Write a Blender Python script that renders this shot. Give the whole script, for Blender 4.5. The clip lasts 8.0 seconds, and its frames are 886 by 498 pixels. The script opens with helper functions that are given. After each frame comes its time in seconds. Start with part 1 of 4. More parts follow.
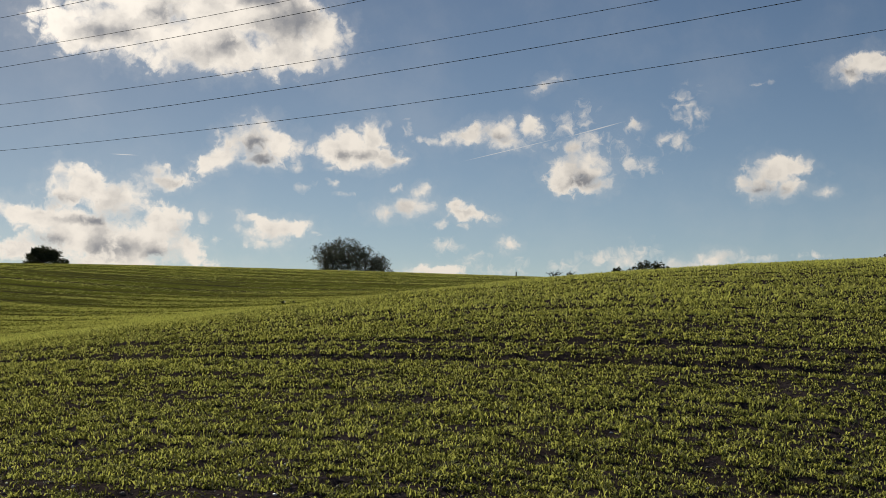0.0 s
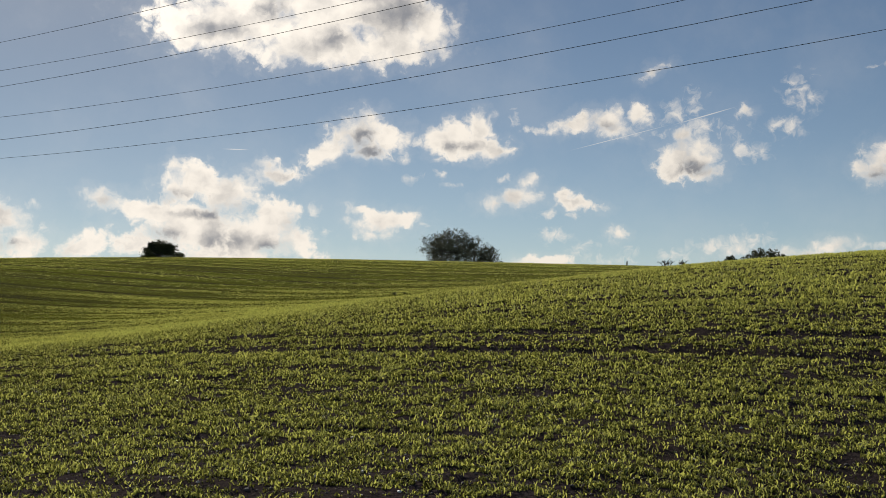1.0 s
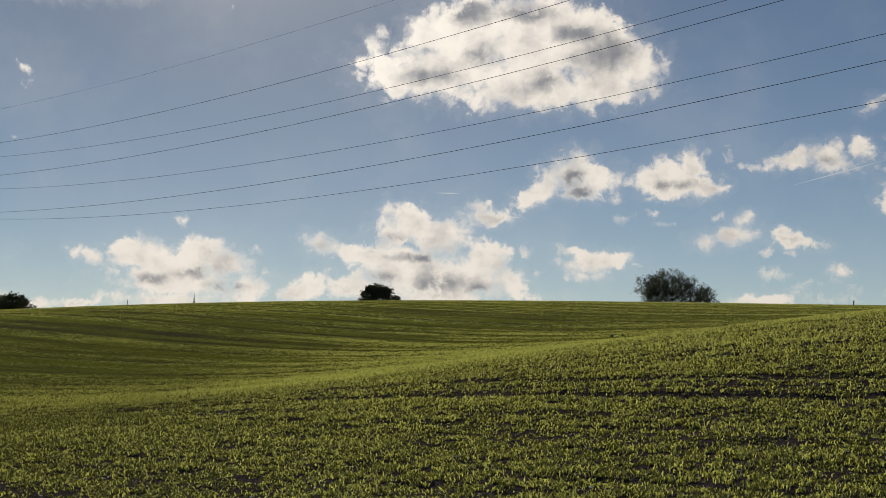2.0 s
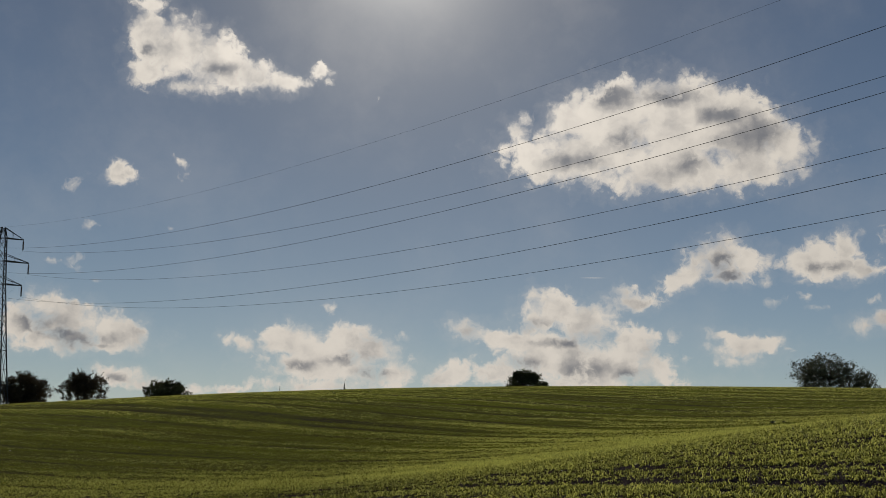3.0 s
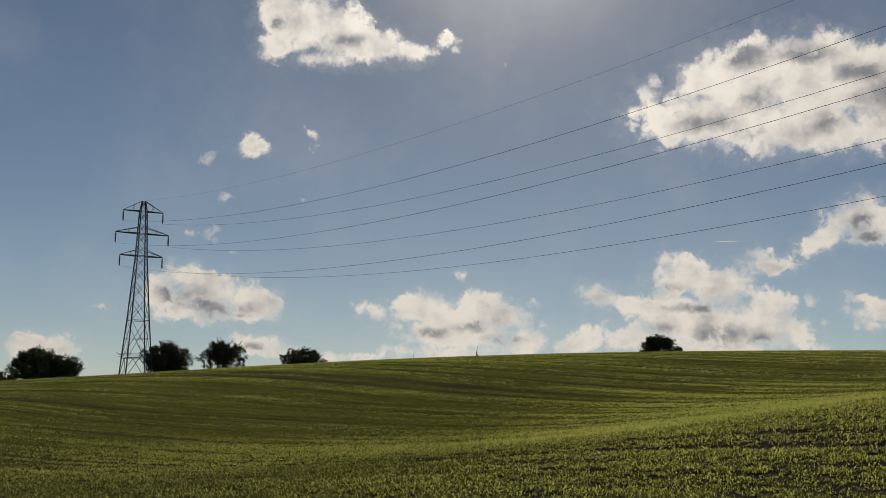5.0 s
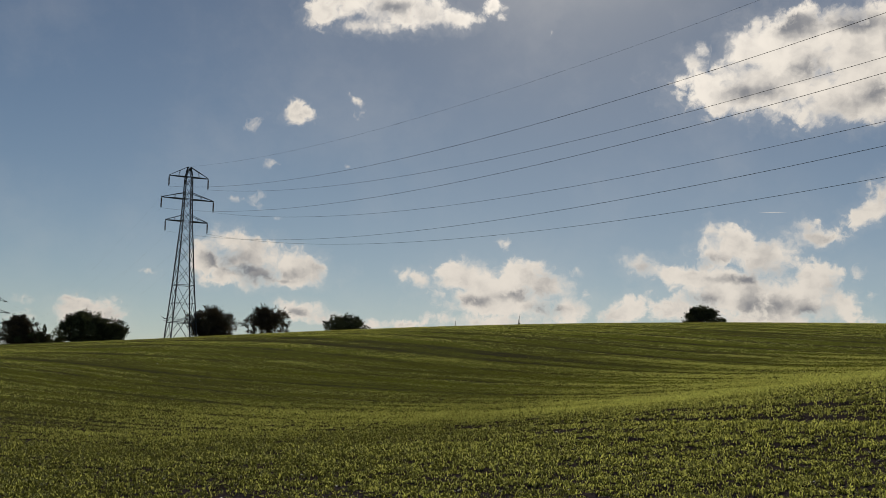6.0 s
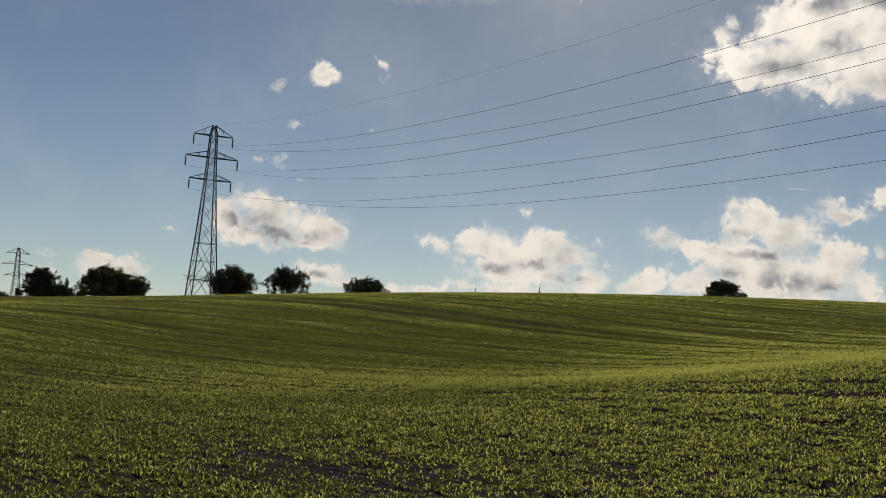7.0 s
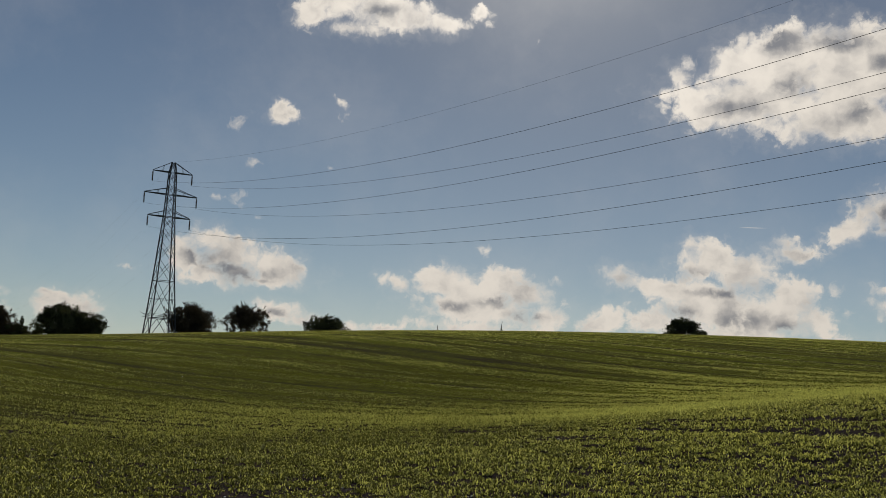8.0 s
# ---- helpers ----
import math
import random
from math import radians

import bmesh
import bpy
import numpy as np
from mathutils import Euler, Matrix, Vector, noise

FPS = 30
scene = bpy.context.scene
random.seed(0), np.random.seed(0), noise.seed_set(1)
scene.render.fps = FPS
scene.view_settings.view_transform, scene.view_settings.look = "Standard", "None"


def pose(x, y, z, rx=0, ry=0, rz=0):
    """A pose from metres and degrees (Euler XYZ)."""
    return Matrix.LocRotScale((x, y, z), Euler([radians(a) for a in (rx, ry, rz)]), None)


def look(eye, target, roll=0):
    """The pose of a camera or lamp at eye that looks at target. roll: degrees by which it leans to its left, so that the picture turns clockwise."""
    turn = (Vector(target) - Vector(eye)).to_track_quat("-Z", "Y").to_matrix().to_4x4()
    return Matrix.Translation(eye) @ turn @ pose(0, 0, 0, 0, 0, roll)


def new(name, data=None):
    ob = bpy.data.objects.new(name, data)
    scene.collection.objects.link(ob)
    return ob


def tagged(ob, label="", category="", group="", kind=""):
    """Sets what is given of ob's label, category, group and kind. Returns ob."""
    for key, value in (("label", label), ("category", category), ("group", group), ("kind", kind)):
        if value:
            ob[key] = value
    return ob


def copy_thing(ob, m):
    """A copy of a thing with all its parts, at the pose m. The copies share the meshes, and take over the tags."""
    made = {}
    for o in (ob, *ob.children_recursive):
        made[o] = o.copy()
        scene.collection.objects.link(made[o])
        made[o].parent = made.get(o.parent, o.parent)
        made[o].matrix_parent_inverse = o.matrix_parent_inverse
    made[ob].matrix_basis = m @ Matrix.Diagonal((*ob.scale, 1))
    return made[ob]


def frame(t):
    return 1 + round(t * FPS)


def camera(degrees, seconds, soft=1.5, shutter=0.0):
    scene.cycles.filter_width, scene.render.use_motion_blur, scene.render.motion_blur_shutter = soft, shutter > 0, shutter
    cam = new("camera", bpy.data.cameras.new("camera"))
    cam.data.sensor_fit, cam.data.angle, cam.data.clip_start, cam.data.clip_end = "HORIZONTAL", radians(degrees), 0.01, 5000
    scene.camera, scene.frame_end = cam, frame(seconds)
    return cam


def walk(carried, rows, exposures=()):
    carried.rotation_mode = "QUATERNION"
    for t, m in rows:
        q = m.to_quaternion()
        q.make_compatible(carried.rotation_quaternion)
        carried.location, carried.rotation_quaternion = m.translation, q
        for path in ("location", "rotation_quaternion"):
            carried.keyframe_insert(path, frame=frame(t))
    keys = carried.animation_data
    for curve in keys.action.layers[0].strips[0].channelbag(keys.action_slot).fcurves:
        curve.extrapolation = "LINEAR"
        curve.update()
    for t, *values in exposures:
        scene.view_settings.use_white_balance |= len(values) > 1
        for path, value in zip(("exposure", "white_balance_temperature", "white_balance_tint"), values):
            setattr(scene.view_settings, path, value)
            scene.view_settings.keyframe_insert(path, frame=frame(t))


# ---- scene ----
# A young cereal field on a rolling slope, a lattice pylon with its wires, hedgerow trees, low sun behind broken cumulus.

# ---------------------------------------------------------------- camera
cam = camera(38.734, 8.0, soft=0.6)
walk(cam, [
    (0.0, pose(0.000, 0.000, 1.500, 94.235, -1.053, -17.552)),
    (0.5, pose(-0.015, 0.100, 1.505, 93.605, -0.804, -16.624)),
    (1.0, pose(-0.040, 0.240, 1.520, 93.718, -0.791, -12.612)),
    (1.5, pose(-0.100, 0.390, 1.540, 94.278, -0.846, -7.460)),
    (2.0, pose(-0.200, 0.480, 1.555, 95.461, -0.869, -2.997)),
    (2.2, pose(-0.245, 0.500, 1.550, 96.140, -0.793, -1.414)),
    (3.3, pose(-0.500, 0.540, 1.530, 100.267, -1.263, 4.841)),
    (3.5, pose(-0.515, 0.540, 1.525, 100.659, -1.304, 5.481)),
    (4.0, pose(-0.530, 0.530, 1.510, 100.089, -1.279, 6.973)),
    (4.5, pose(-0.540, 0.530, 1.500, 98.811, -1.053, 8.364)),
    (4.7, pose(-0.529, 0.535, 1.500, 98.303, -1.004, 8.856)),
    (5.8, pose(-0.471, 0.565, 1.500, 96.342, -1.544, 11.176)),
    (6.0, pose(-0.460, 0.570, 1.500, 96.134, -1.814, 11.467)),
    (6.5, pose(-0.460, 0.610, 1.485, 95.640, -2.626, 12.180)),
    (7.0, pose(-0.580, 0.690, 1.465, 94.561, -3.680, 12.258)),
    (7.5, pose(-0.750, 0.800, 1.440, 94.207, -4.480, 10.868)),
    (8.0, pose(-0.950, 0.980, 1.440, 96.411, -3.560, 10.375)),
], exposures=[(0.0, -0.12), (0.5, 0.02), (1.0, 0.02), (1.5, -0.10), (2.2, -0.24), (3.3, -0.61), (4.0, -0.57), (4.7, -0.44), (5.8, -0.36), (6.5, -0.39), (7.0, -0.20), (7.5, -0.04), (7.7, -0.02), (8.0, -0.44)])

# ---------------------------------------------------------------- sky, clouds, sun
SUN_AZ, SUN_EL = -5.9, 23.6          # degrees, clockwise from +y and above the horizon
SKY = 0.05

world = bpy.data.worlds.new("world")
scene.world = world
world.use_nodes = True
world.cycles.sampling_method = "MANUAL"
world.cycles.sample_map_resolution = 512
WN, WL = world.node_tree.nodes, world.node_tree.links
WN.clear()


def plug(tree, socket, value):
    if isinstance(value, bpy.types.NodeSocket):
        tree.links.new(value, socket)
    elif value is not None:
        socket.default_value = value


def math_node(tree, op, a, b=None, c=None, clamp=False):
    n = tree.nodes.new("ShaderNodeMath")
    n.operation, n.use_clamp = op, clamp
    for s, v in zip(n.inputs, (a, b, c)):
        plug(tree, s, v)
    return n.outputs[0]


def smooth(tree, value, lo, hi):
    n = tree.nodes.new("ShaderNodeMapRange")
    n.interpolation_type = "SMOOTHSTEP"
    for k, v in (("Value", value), ("From Min", lo), ("From Max", hi)):
        plug(tree, n.inputs[k], v)
    return n.outputs[0]


def fbm(tree, vector, scale, detail=6.0, rough=0.55, distort=0.0, colour=False):
    n = tree.nodes.new("ShaderNodeTexNoise")
    for k, v in (("Vector", vector), ("Scale", scale), ("Detail", detail), ("Roughness", rough), ("Distortion", distort)):
        plug(tree, n.inputs[k], v)
    return n.outputs["Color" if colour else "Fac"]


def mix(tree, fac, a, b):
    n = tree.nodes.new("ShaderNodeMix")
    n.data_type = "RGBA"
    plug(tree, n.inputs[0], fac)
    plug(tree, n.inputs[6], a)
    plug(tree, n.inputs[7], b)
    return n.outputs[2]


def vec(tree, op, a, b=None):
    n = tree.nodes.new("ShaderNodeVectorMath")
    n.operation = op
    plug(tree, n.inputs[0], a)
    plug(tree, n.inputs[1], b)
    return n


wt = world.node_tree
way = WN.new("ShaderNodeTexCoord").outputs["Generated"]
axes = WN.new("ShaderNodeSeparateXYZ")
WL.new(way, axes.inputs[0])
azimuth = math_node(wt, "MULTIPLY", math_node(wt, "ARCTAN2", axes.outputs[0], axes.outputs[1]), 57.29578)
height = math_node(wt, "MULTIPLY", math_node(wt, "ARCSINE", axes.outputs[2]), 57.29578)
flat = WN.new("ShaderNodeCombineXYZ")
WL.new(azimuth, flat.inputs[0])
WL.new(height, flat.inputs[1])
spot = flat.outputs[0]

# the sky plane is bent by two sizes of billow before the clouds are laid on it
billow = vec(wt, "SUBTRACT", fbm(wt, spot, 0.55, 3.0, 0.5, colour=True), (0.5, 0.5, 0.5)).outputs[0]
curl = vec(wt, "SUBTRACT", fbm(wt, spot, 2.2, 5.0, 0.6, colour=True), (0.5, 0.5, 0.5)).outputs[0]
bent = vec(wt, "ADD", spot, vec(wt, "MULTIPLY", billow, (0.45, 0.40, 0)).outputs[0]).outputs[0]
bent = vec(wt, "ADD", bent, vec(wt, "MULTIPLY", curl, (0.42, 0.38, 0)).outputs[0]).outputs[0]

LAYERS = {}
BLEND = {"cloud": 0.38, "shade": 0.2, "faint": 0.3, "trail": 0.01}


def follow(plane, before):
    """The plane, all but unchanged; it makes the ovals be worked out one after another."""
    if before is None:
        return plane
    n = vec(wt, "MULTIPLY_ADD", before, (1e-7, 1e-7, 0))
    WL.new(plane, n.inputs[2])
    return n.outputs[0]


def lay(layer, plane, ovals):
    """Ovals on the sky (azimuth, elevation, half width, half height, turn, in degrees), as distances that are 1 on the rim."""
    for az, el, rx, ry, turn in ovals:
        n = WN.new("ShaderNodeMapping")
        n.vector_type = "TEXTURE"
        WL.new(follow(plane, LAYERS.get(layer)), n.inputs["Vector"])
        n.inputs["Location"].default_value = (az, el, 0)
        n.inputs["Rotation"].default_value = (0, 0, radians(turn))
        n.inputs["Scale"].default_value = (rx, ry, 1)
        rim = vec(wt, "LENGTH", n.outputs[0]).outputs["Value"]
        depth = min(rx, ry) ** 0.5               # large clouds are thick, scraps thin
        rim = math_node(wt, "MULTIPLY_ADD", rim, depth, 1 - depth) if layer == "cloud" else rim
        LAYERS[layer] = math_node(wt, "SMOOTH_MIN", LAYERS[layer], rim, BLEND[layer]) if layer in LAYERS else rim


def cloud(ovals):
    lay("cloud", bent, ovals)


def shade(ovals):
    lay("shade", bent, ovals)


def faint(ovals):
    lay("faint", bent, ovals)


def trail(ovals):
    lay("trail", spot, ovals)


cloud([(4.3, 15.3, 2.45, 1.66, -1), (7.0, 15.0, 3.24, 1.99, -2), (9.8, 14.4, 2.59, 1.63, -14), (11.6, 13.6, 1.55, 1.08, -18), (2.5, 13.4, 3.49, 1.22, -1), (6.3, 12.9, 4.16, 1.15, -1), (10.1, 12.9, 2.57, 1.04, 3), (0.7, 13.2, 1.51, 0.76, 0), (2.0, 15.1, 1.1, 0.96, -1), (-0.4, 14.6, 0.58, 0.46, -30)])  # large bright cumulus
shade([(3.8, 16.2, 1.35, 0.5, -1), (10.2, 14.1, 1.35, 0.69, 2), (7.2, 13.0, 0.95, 0.5, 18), (4.6, 14.1, 0.77, 0.43, -1), (6.4, 16.1, 1.53, 0.35, -2), (8.9, 15.1, 1.0, 0.4, -2), (2.2, 13.2, 1.03, 0.36, 0)])  # grey hollows of it
faint([(-1.2, 13.7, 0.58, 0.66, 0), (12.9, 14.0, 0.33, 0.63, -3), (-0.1, 15.1, 0.68, 0.51, 0)])  # torn edge of it
cloud([(-17.6, 19.4, 0.78, 0.37, 5), (-17.6, 18.0, 0.98, 1.09, 5), (-16.1, 17.6, 1.71, 1.39, -16), (-14.5, 17.3, 1.73, 1.15, -26), (-17.6, 16.5, 0.87, 0.7, 5), (-12.9, 16.8, 1.21, 0.71, -17), (-11.5, 16.5, 0.95, 0.43, -7), (-9.7, 17.0, 0.45, 0.35, 2), (-15.6, 16.0, 1.55, 0.35, 4)])  # tapering cumulus under the sun
shade([(-17.7, 17.5, 0.33, 0.3, 5), (-14.3, 16.9, 0.68, 0.3, 4), (-18.0, 19.0, 0.36, 0.2, 5)])  # grey hollows of it
faint([(-10.5, 16.4, 0.79, 0.35, 3), (-17.8, 15.8, 0.66, 0.3, 5), (-9.3, 16.6, 0.37, 0.36, 2)])  # wisps of it
cloud([(-18.5, 11.9, 0.9, 0.38, 4), (-18.7, 12.2, 0.45, 0.38, 4), (-15.8, 12.6, 0.36, 0.14, -40), (-11.2, 21.4, 0.7, 0.3, 3), (-10.8, 20.8, 0.27, 0.2, 3)])  # small scraps
faint([(-19.7, 9.7, 0.39, 0.35, 4), (-20.2, 8.0, 0.54, 0.55, 3), (-7.0, 16.0, 0.21, 0.18, 2), (-20.6, 11.4, 0.44, 0.55, -36), (-19.3, 7.3, 0.39, 0.17, 3), (-21.1, 8.0, 0.39, 0.2, 4), (-16.1, 9.7, 0.25, 0.15, 3), (-9.0, 6.5, 0.41, 0.41, 2), (-18.3, 11.8, 1.0, 0.55, 4), (-15.6, 12.2, 0.46, 0.4, 3)])  # thin shreds
cloud([(-21.5, 6.1, 0.86, 0.59, -7), (-22.3, 5.2, 0.76, 0.88, 3), (-20.3, 5.5, 1.59, 0.84, -9), (-18.5, 5.1, 1.32, 0.8, -10), (-17.6, 4.9, 0.66, 0.65, 2), (-20.1, 4.7, 2.31, 0.54, 3), (-18.7, 4.4, 1.56, 0.3, 2), (-21.1, 5.2, 1.05, 0.74, 3)])  # cumulus beside the pylon
shade([(-21.7, 5.3, 0.76, 0.39, 3), (-19.3, 4.6, 1.31, 0.37, 2), (-20.7, 4.8, 0.81, 0.25, 3)])  # grey hollows of it
cloud([(-18.1, 3.1, 0.8, 0.44, 2), (-18.5, 3.3, 0.44, 0.27, 2), (-16.7, 2.8, 1.08, 0.32, 2), (-15.2, 2.6, 1.44, 0.22, 2), (-13.2, 2.6, 1.25, 0.17, 2)])  # cloud behind the trees
shade([(-18.2, 3.0, 0.49, 0.22, 2)])  # grey hollow of it
cloud([(-12.7, 4.7, 0.71, 0.3, -23), (-11.3, 4.9, 1.02, 0.63, 2), (-10.0, 4.7, 1.43, 0.91, -6), (-8.0, 4.9, 1.28, 0.84, 2), (-6.8, 4.5, 1.02, 0.81, 1), (-8.9, 3.8, 3.0, 0.86, 2), (-5.9, 3.6, 1.23, 0.66, 1), (-3.6, 3.4, 1.12, 0.56, 16), (-3.0, 3.8, 0.46, 0.46, 1), (-9.2, 2.9, 2.79, 0.35, 1)])  # low bank
shade([(-8.2, 4.2, 1.02, 0.3, 2), (-10.3, 3.8, 0.86, 0.25, 2), (-6.8, 3.6, 0.87, 0.25, 1)])  # grey hollows of it
faint([(-13.3, 5.0, 0.35, 0.3, 2), (-5.6, 5.2, 0.46, 0.36, 1), (-5.2, 4.3, 0.51, 0.36, 1), (-11.9, 4.1, 0.76, 0.35, 2)])  # wisps of it
cloud([(-2.6, 5.6, 0.92, 0.48, -4), (-1.2, 5.3, 0.82, 0.51, 1), (1.2, 6.5, 1.42, 0.84, 11), (0.7, 6.9, 0.71, 0.56, 1), (2.8, 5.9, 1.31, 0.96, 0), (-0.1, 5.1, 1.68, 0.71, 1), (1.5, 4.4, 2.67, 1.21, 1), (5.0, 4.9, 1.14, 1.0, 0), (4.0, 4.1, 2.19, 1.05, 1), (6.0, 4.0, 0.83, 0.6, 1), (-0.6, 3.6, 1.77, 0.55, 1), (3.2, 3.3, 3.73, 0.4, 1)])  # low broad bank
shade([(0.9, 5.8, 1.02, 0.3, 1), (3.1, 3.9, 1.15, 0.5, 1), (4.4, 3.7, 0.69, 0.3, 1), (1.5, 5.1, 1.11, 0.2, 1), (-0.4, 4.1, 1.02, 0.25, 1), (3.7, 5.3, 0.65, 0.25, 0)])  # grey hollows of it
faint([(1.8, 7.4, 0.51, 0.41, 40), (6.6, 5.3, 0.39, 0.55, -30), (7.1, 4.4, 0.44, 0.3, 0), (0.3, 6.9, 0.36, 0.51, 1), (-1.9, 5.0, 0.66, 0.36, 1)])  # wisps of it
cloud([(4.8, 6.9, 1.2, 0.45, 0), (4.6, 7.4, 0.45, 0.4, 0), (5.4, 6.9, 0.6, 0.35, 0)])  # small cumulus over the bank
cloud([(7.3, 8.0, 1.13, 0.5, 24), (8.7, 9.0, 1.32, 0.86, 12), (10.1, 8.7, 0.97, 0.61, 2), (9.3, 8.0, 1.22, 0.33, 2), (12.9, 8.7, 1.24, 0.76, 12), (14.1, 9.4, 0.59, 0.71, 2), (13.9, 8.4, 1.39, 0.56, 2), (15.2, 8.2, 0.47, 0.31, 1)])  # chain of small cumulus
shade([(8.9, 8.7, 0.61, 0.3, 2), (13.2, 8.4, 0.77, 0.23, 2), (9.6, 8.1, 0.76, 0.2, 2)])  # grey hollows of it
faint([(15.8, 9.7, 0.36, 0.61, 21), (16.3, 9.2, 0.73, 0.23, 1), (11.3, 8.5, 0.77, 0.36, 2), (10.2, 7.8, 1.02, 0.3, 2), (12.4, 7.7, 0.77, 0.31, 2), (8.3, 10.0, 0.66, 0.2, 13)])  # shreds of it
cloud([(18.4, 9.4, 0.93, 0.38, 16), (19.9, 9.5, 1.35, 0.61, 6), (21.2, 9.7, 0.52, 0.56, -20), (20.5, 9.1, 0.98, 0.31, 1), (23.7, 7.9, 1.38, 0.97, 0), (23.0, 7.4, 0.87, 0.56, 0), (24.6, 7.2, 0.71, 0.43, 0), (23.3, 8.9, 0.56, 0.41, 0), (26.2, 10.0, 0.25, 0.23, 0)])  # ragged cumulus
shade([(23.8, 7.4, 0.66, 0.31, 0), (19.9, 9.2, 0.57, 0.23, 1)])  # grey hollow of it
faint([(23.0, 9.7, 1.03, 0.86, 40), (23.8, 10.3, 0.77, 0.86, 0), (24.1, 9.2, 1.13, 0.86, 0), (25.2, 9.0, 0.61, 0.61, 40), (26.1, 9.8, 0.61, 0.55, 0), (22.3, 8.9, 0.57, 0.36, 0), (26.0, 8.3, 1.01, 0.76, 0), (28.4, 10.5, 1.0, 1.25, -1), (28.0, 9.2, 1.1, 0.75, -1), (21.8, 9.6, 0.41, 0.51, 0), (16.9, 9.1, 0.67, 0.26, 1), (26.8, 7.9, 0.66, 0.45, 0), (27.5, 9.2, 0.75, 0.45, -1)])  # wisps of it
cloud([(22.6, 12.0, 0.36, 0.18, 0), (22.0, 11.6, 0.39, 0.15, 30)])  # small torn scrap
cloud([(32.2, 7.7, 1.02, 0.74, -1), (31.7, 7.2, 0.97, 0.6, -1), (32.8, 7.1, 0.82, 0.54, -1), (33.0, 7.9, 0.82, 0.39, -1), (31.3, 7.0, 0.59, 0.4, -1), (34.5, 6.8, 0.43, 0.2, -1), (35.4, 12.0, 0.94, 0.46, -3), (36.2, 12.4, 0.89, 0.53, 15), (36.9, 12.2, 0.7, 0.48, -3)])  # round cumulus
shade([(32.0, 6.9, 0.68, 0.2, -1), (35.5, 11.9, 0.52, 0.19, -3)])  # grey hollow of it
faint([(33.7, 8.1, 0.38, 0.34, -1), (31.0, 7.9, 0.39, 0.35, -1), (34.9, 12.3, 0.57, 0.29, -3), (31.8, 11.6, 0.54, 0.12, 8)])  # wisps of it
cloud([(15.8, 6.1, 1.19, 0.46, 11), (16.3, 6.7, 0.52, 0.31, 36), (15.0, 5.8, 0.72, 0.31, 1), (18.5, 5.9, 0.98, 0.28, -9), (18.0, 6.2, 0.46, 0.26, 1), (9.7, 4.9, 1.42, 0.51, 2), (8.8, 5.3, 0.71, 0.25, -18), (10.6, 5.1, 0.86, 0.31, 2), (9.4, 4.3, 0.81, 0.18, 2), (16.9, 3.2, 1.44, 0.21, 1)])  # low scraps
faint([(18.4, 5.3, 0.57, 0.23, 1), (13.0, 6.6, 0.57, 0.2, 2), (11.1, 6.9, 0.72, 0.31, 2), (12.4, 7.1, 0.41, 0.23, 2), (17.3, 5.4, 0.77, 0.36, 1), (20.3, 4.5, 0.67, 0.51, 1), (21.0, 3.6, 0.46, 0.41, 1), (17.5, 4.4, 0.88, 0.57, 1), (18.7, 3.8, 1.03, 0.46, 1), (15.3, 6.8, 0.52, 0.41, 1), (11.6, 4.9, 0.56, 0.31, 2), (10.7, 7.7, 0.36, 0.25, 2)])  # thin shreds
faint([(24.6, 3.8, 1.67, 0.66, 1), (26.3, 4.1, 1.61, 0.71, 0), (23.0, 3.5, 1.53, 0.41, 1), (20.0, 3.3, 1.54, 0.41, 1), (27.8, 3.7, 1.49, 0.4, 0), (31.3, 4.0, 1.46, 0.25, 0), (33.9, 4.1, 1.19, 0.2, 0)])  # haze banks over the horizon
cloud([(29.8, 3.9, 1.13, 0.4, 0), (28.8, 3.6, 1.24, 0.25, 0), (25.3, 3.7, 1.01, 0.36, 1), (20.4, 4.5, 0.41, 0.31, 1)])  # low cap over the ridge
cloud([(-27.4, 2.9, 1.09, 0.39, 3), (-26.5, 2.5, 0.86, 0.69, 3), (-27.9, 2.6, 0.85, 0.54, 3), (-28.2, 3.2, 0.43, 0.2, 3)])  # low cloud behind the hedge trees
faint([(-24.7, 4.6, 0.54, 0.2, 3), (-30.0, 3.2, 0.69, 0.34, 3), (-30.2, 2.3, 0.92, 0.39, 3), (-24.2, 4.7, 0.25, 0.25, 3), (-8.8, 6.5, 0.31, 0.46, 1)])  # thin shreds
trail([(24.3, 9.7, 1.79, 0.04, 15), (20.6, 8.8, 2.79, 0.03, 14)])  # contrails
trail([(10.2, 21.2, 1.46, 0.05, -16), (3.1, 8.0, 0.76, 0.03, 0)])  # contrails


def union(layer):
    return math_node(wt, "SUBTRACT", 1.0, LAYERS[layer])


grain = fbm(wt, bent, 0.8, 10.0, 0.60, 0.2)
shreds = fbm(wt, bent, 1.9, 9.0, 0.58, 0.6)
cells = WN.new("ShaderNodeTexVoronoi")
cells.feature = "SMOOTH_F1"
WL.new(bent, cells.inputs["Vector"])
for key, value in (("Scale", 1.25), ("Detail", 3.0), ("Roughness", 0.55), ("Lacunarity", 2.2), ("Smoothness", 0.5)):
    cells.inputs[key].default_value = value
puff = cells.outputs["Distance"]                 # small in the heart of each billow
ragged = math_node(wt, "MULTIPLY_ADD", math_node(wt, "SUBTRACT", grain, 0.5), 0.85, union("cloud"))
ragged = math_node(wt, "MULTIPLY_ADD", math_node(wt, "SUBTRACT", shreds, 0.5), 0.80, ragged)
ragged = math_node(wt, "MULTIPLY_ADD", math_node(wt, "SUBTRACT", 1.02, puff), 0.50, ragged)
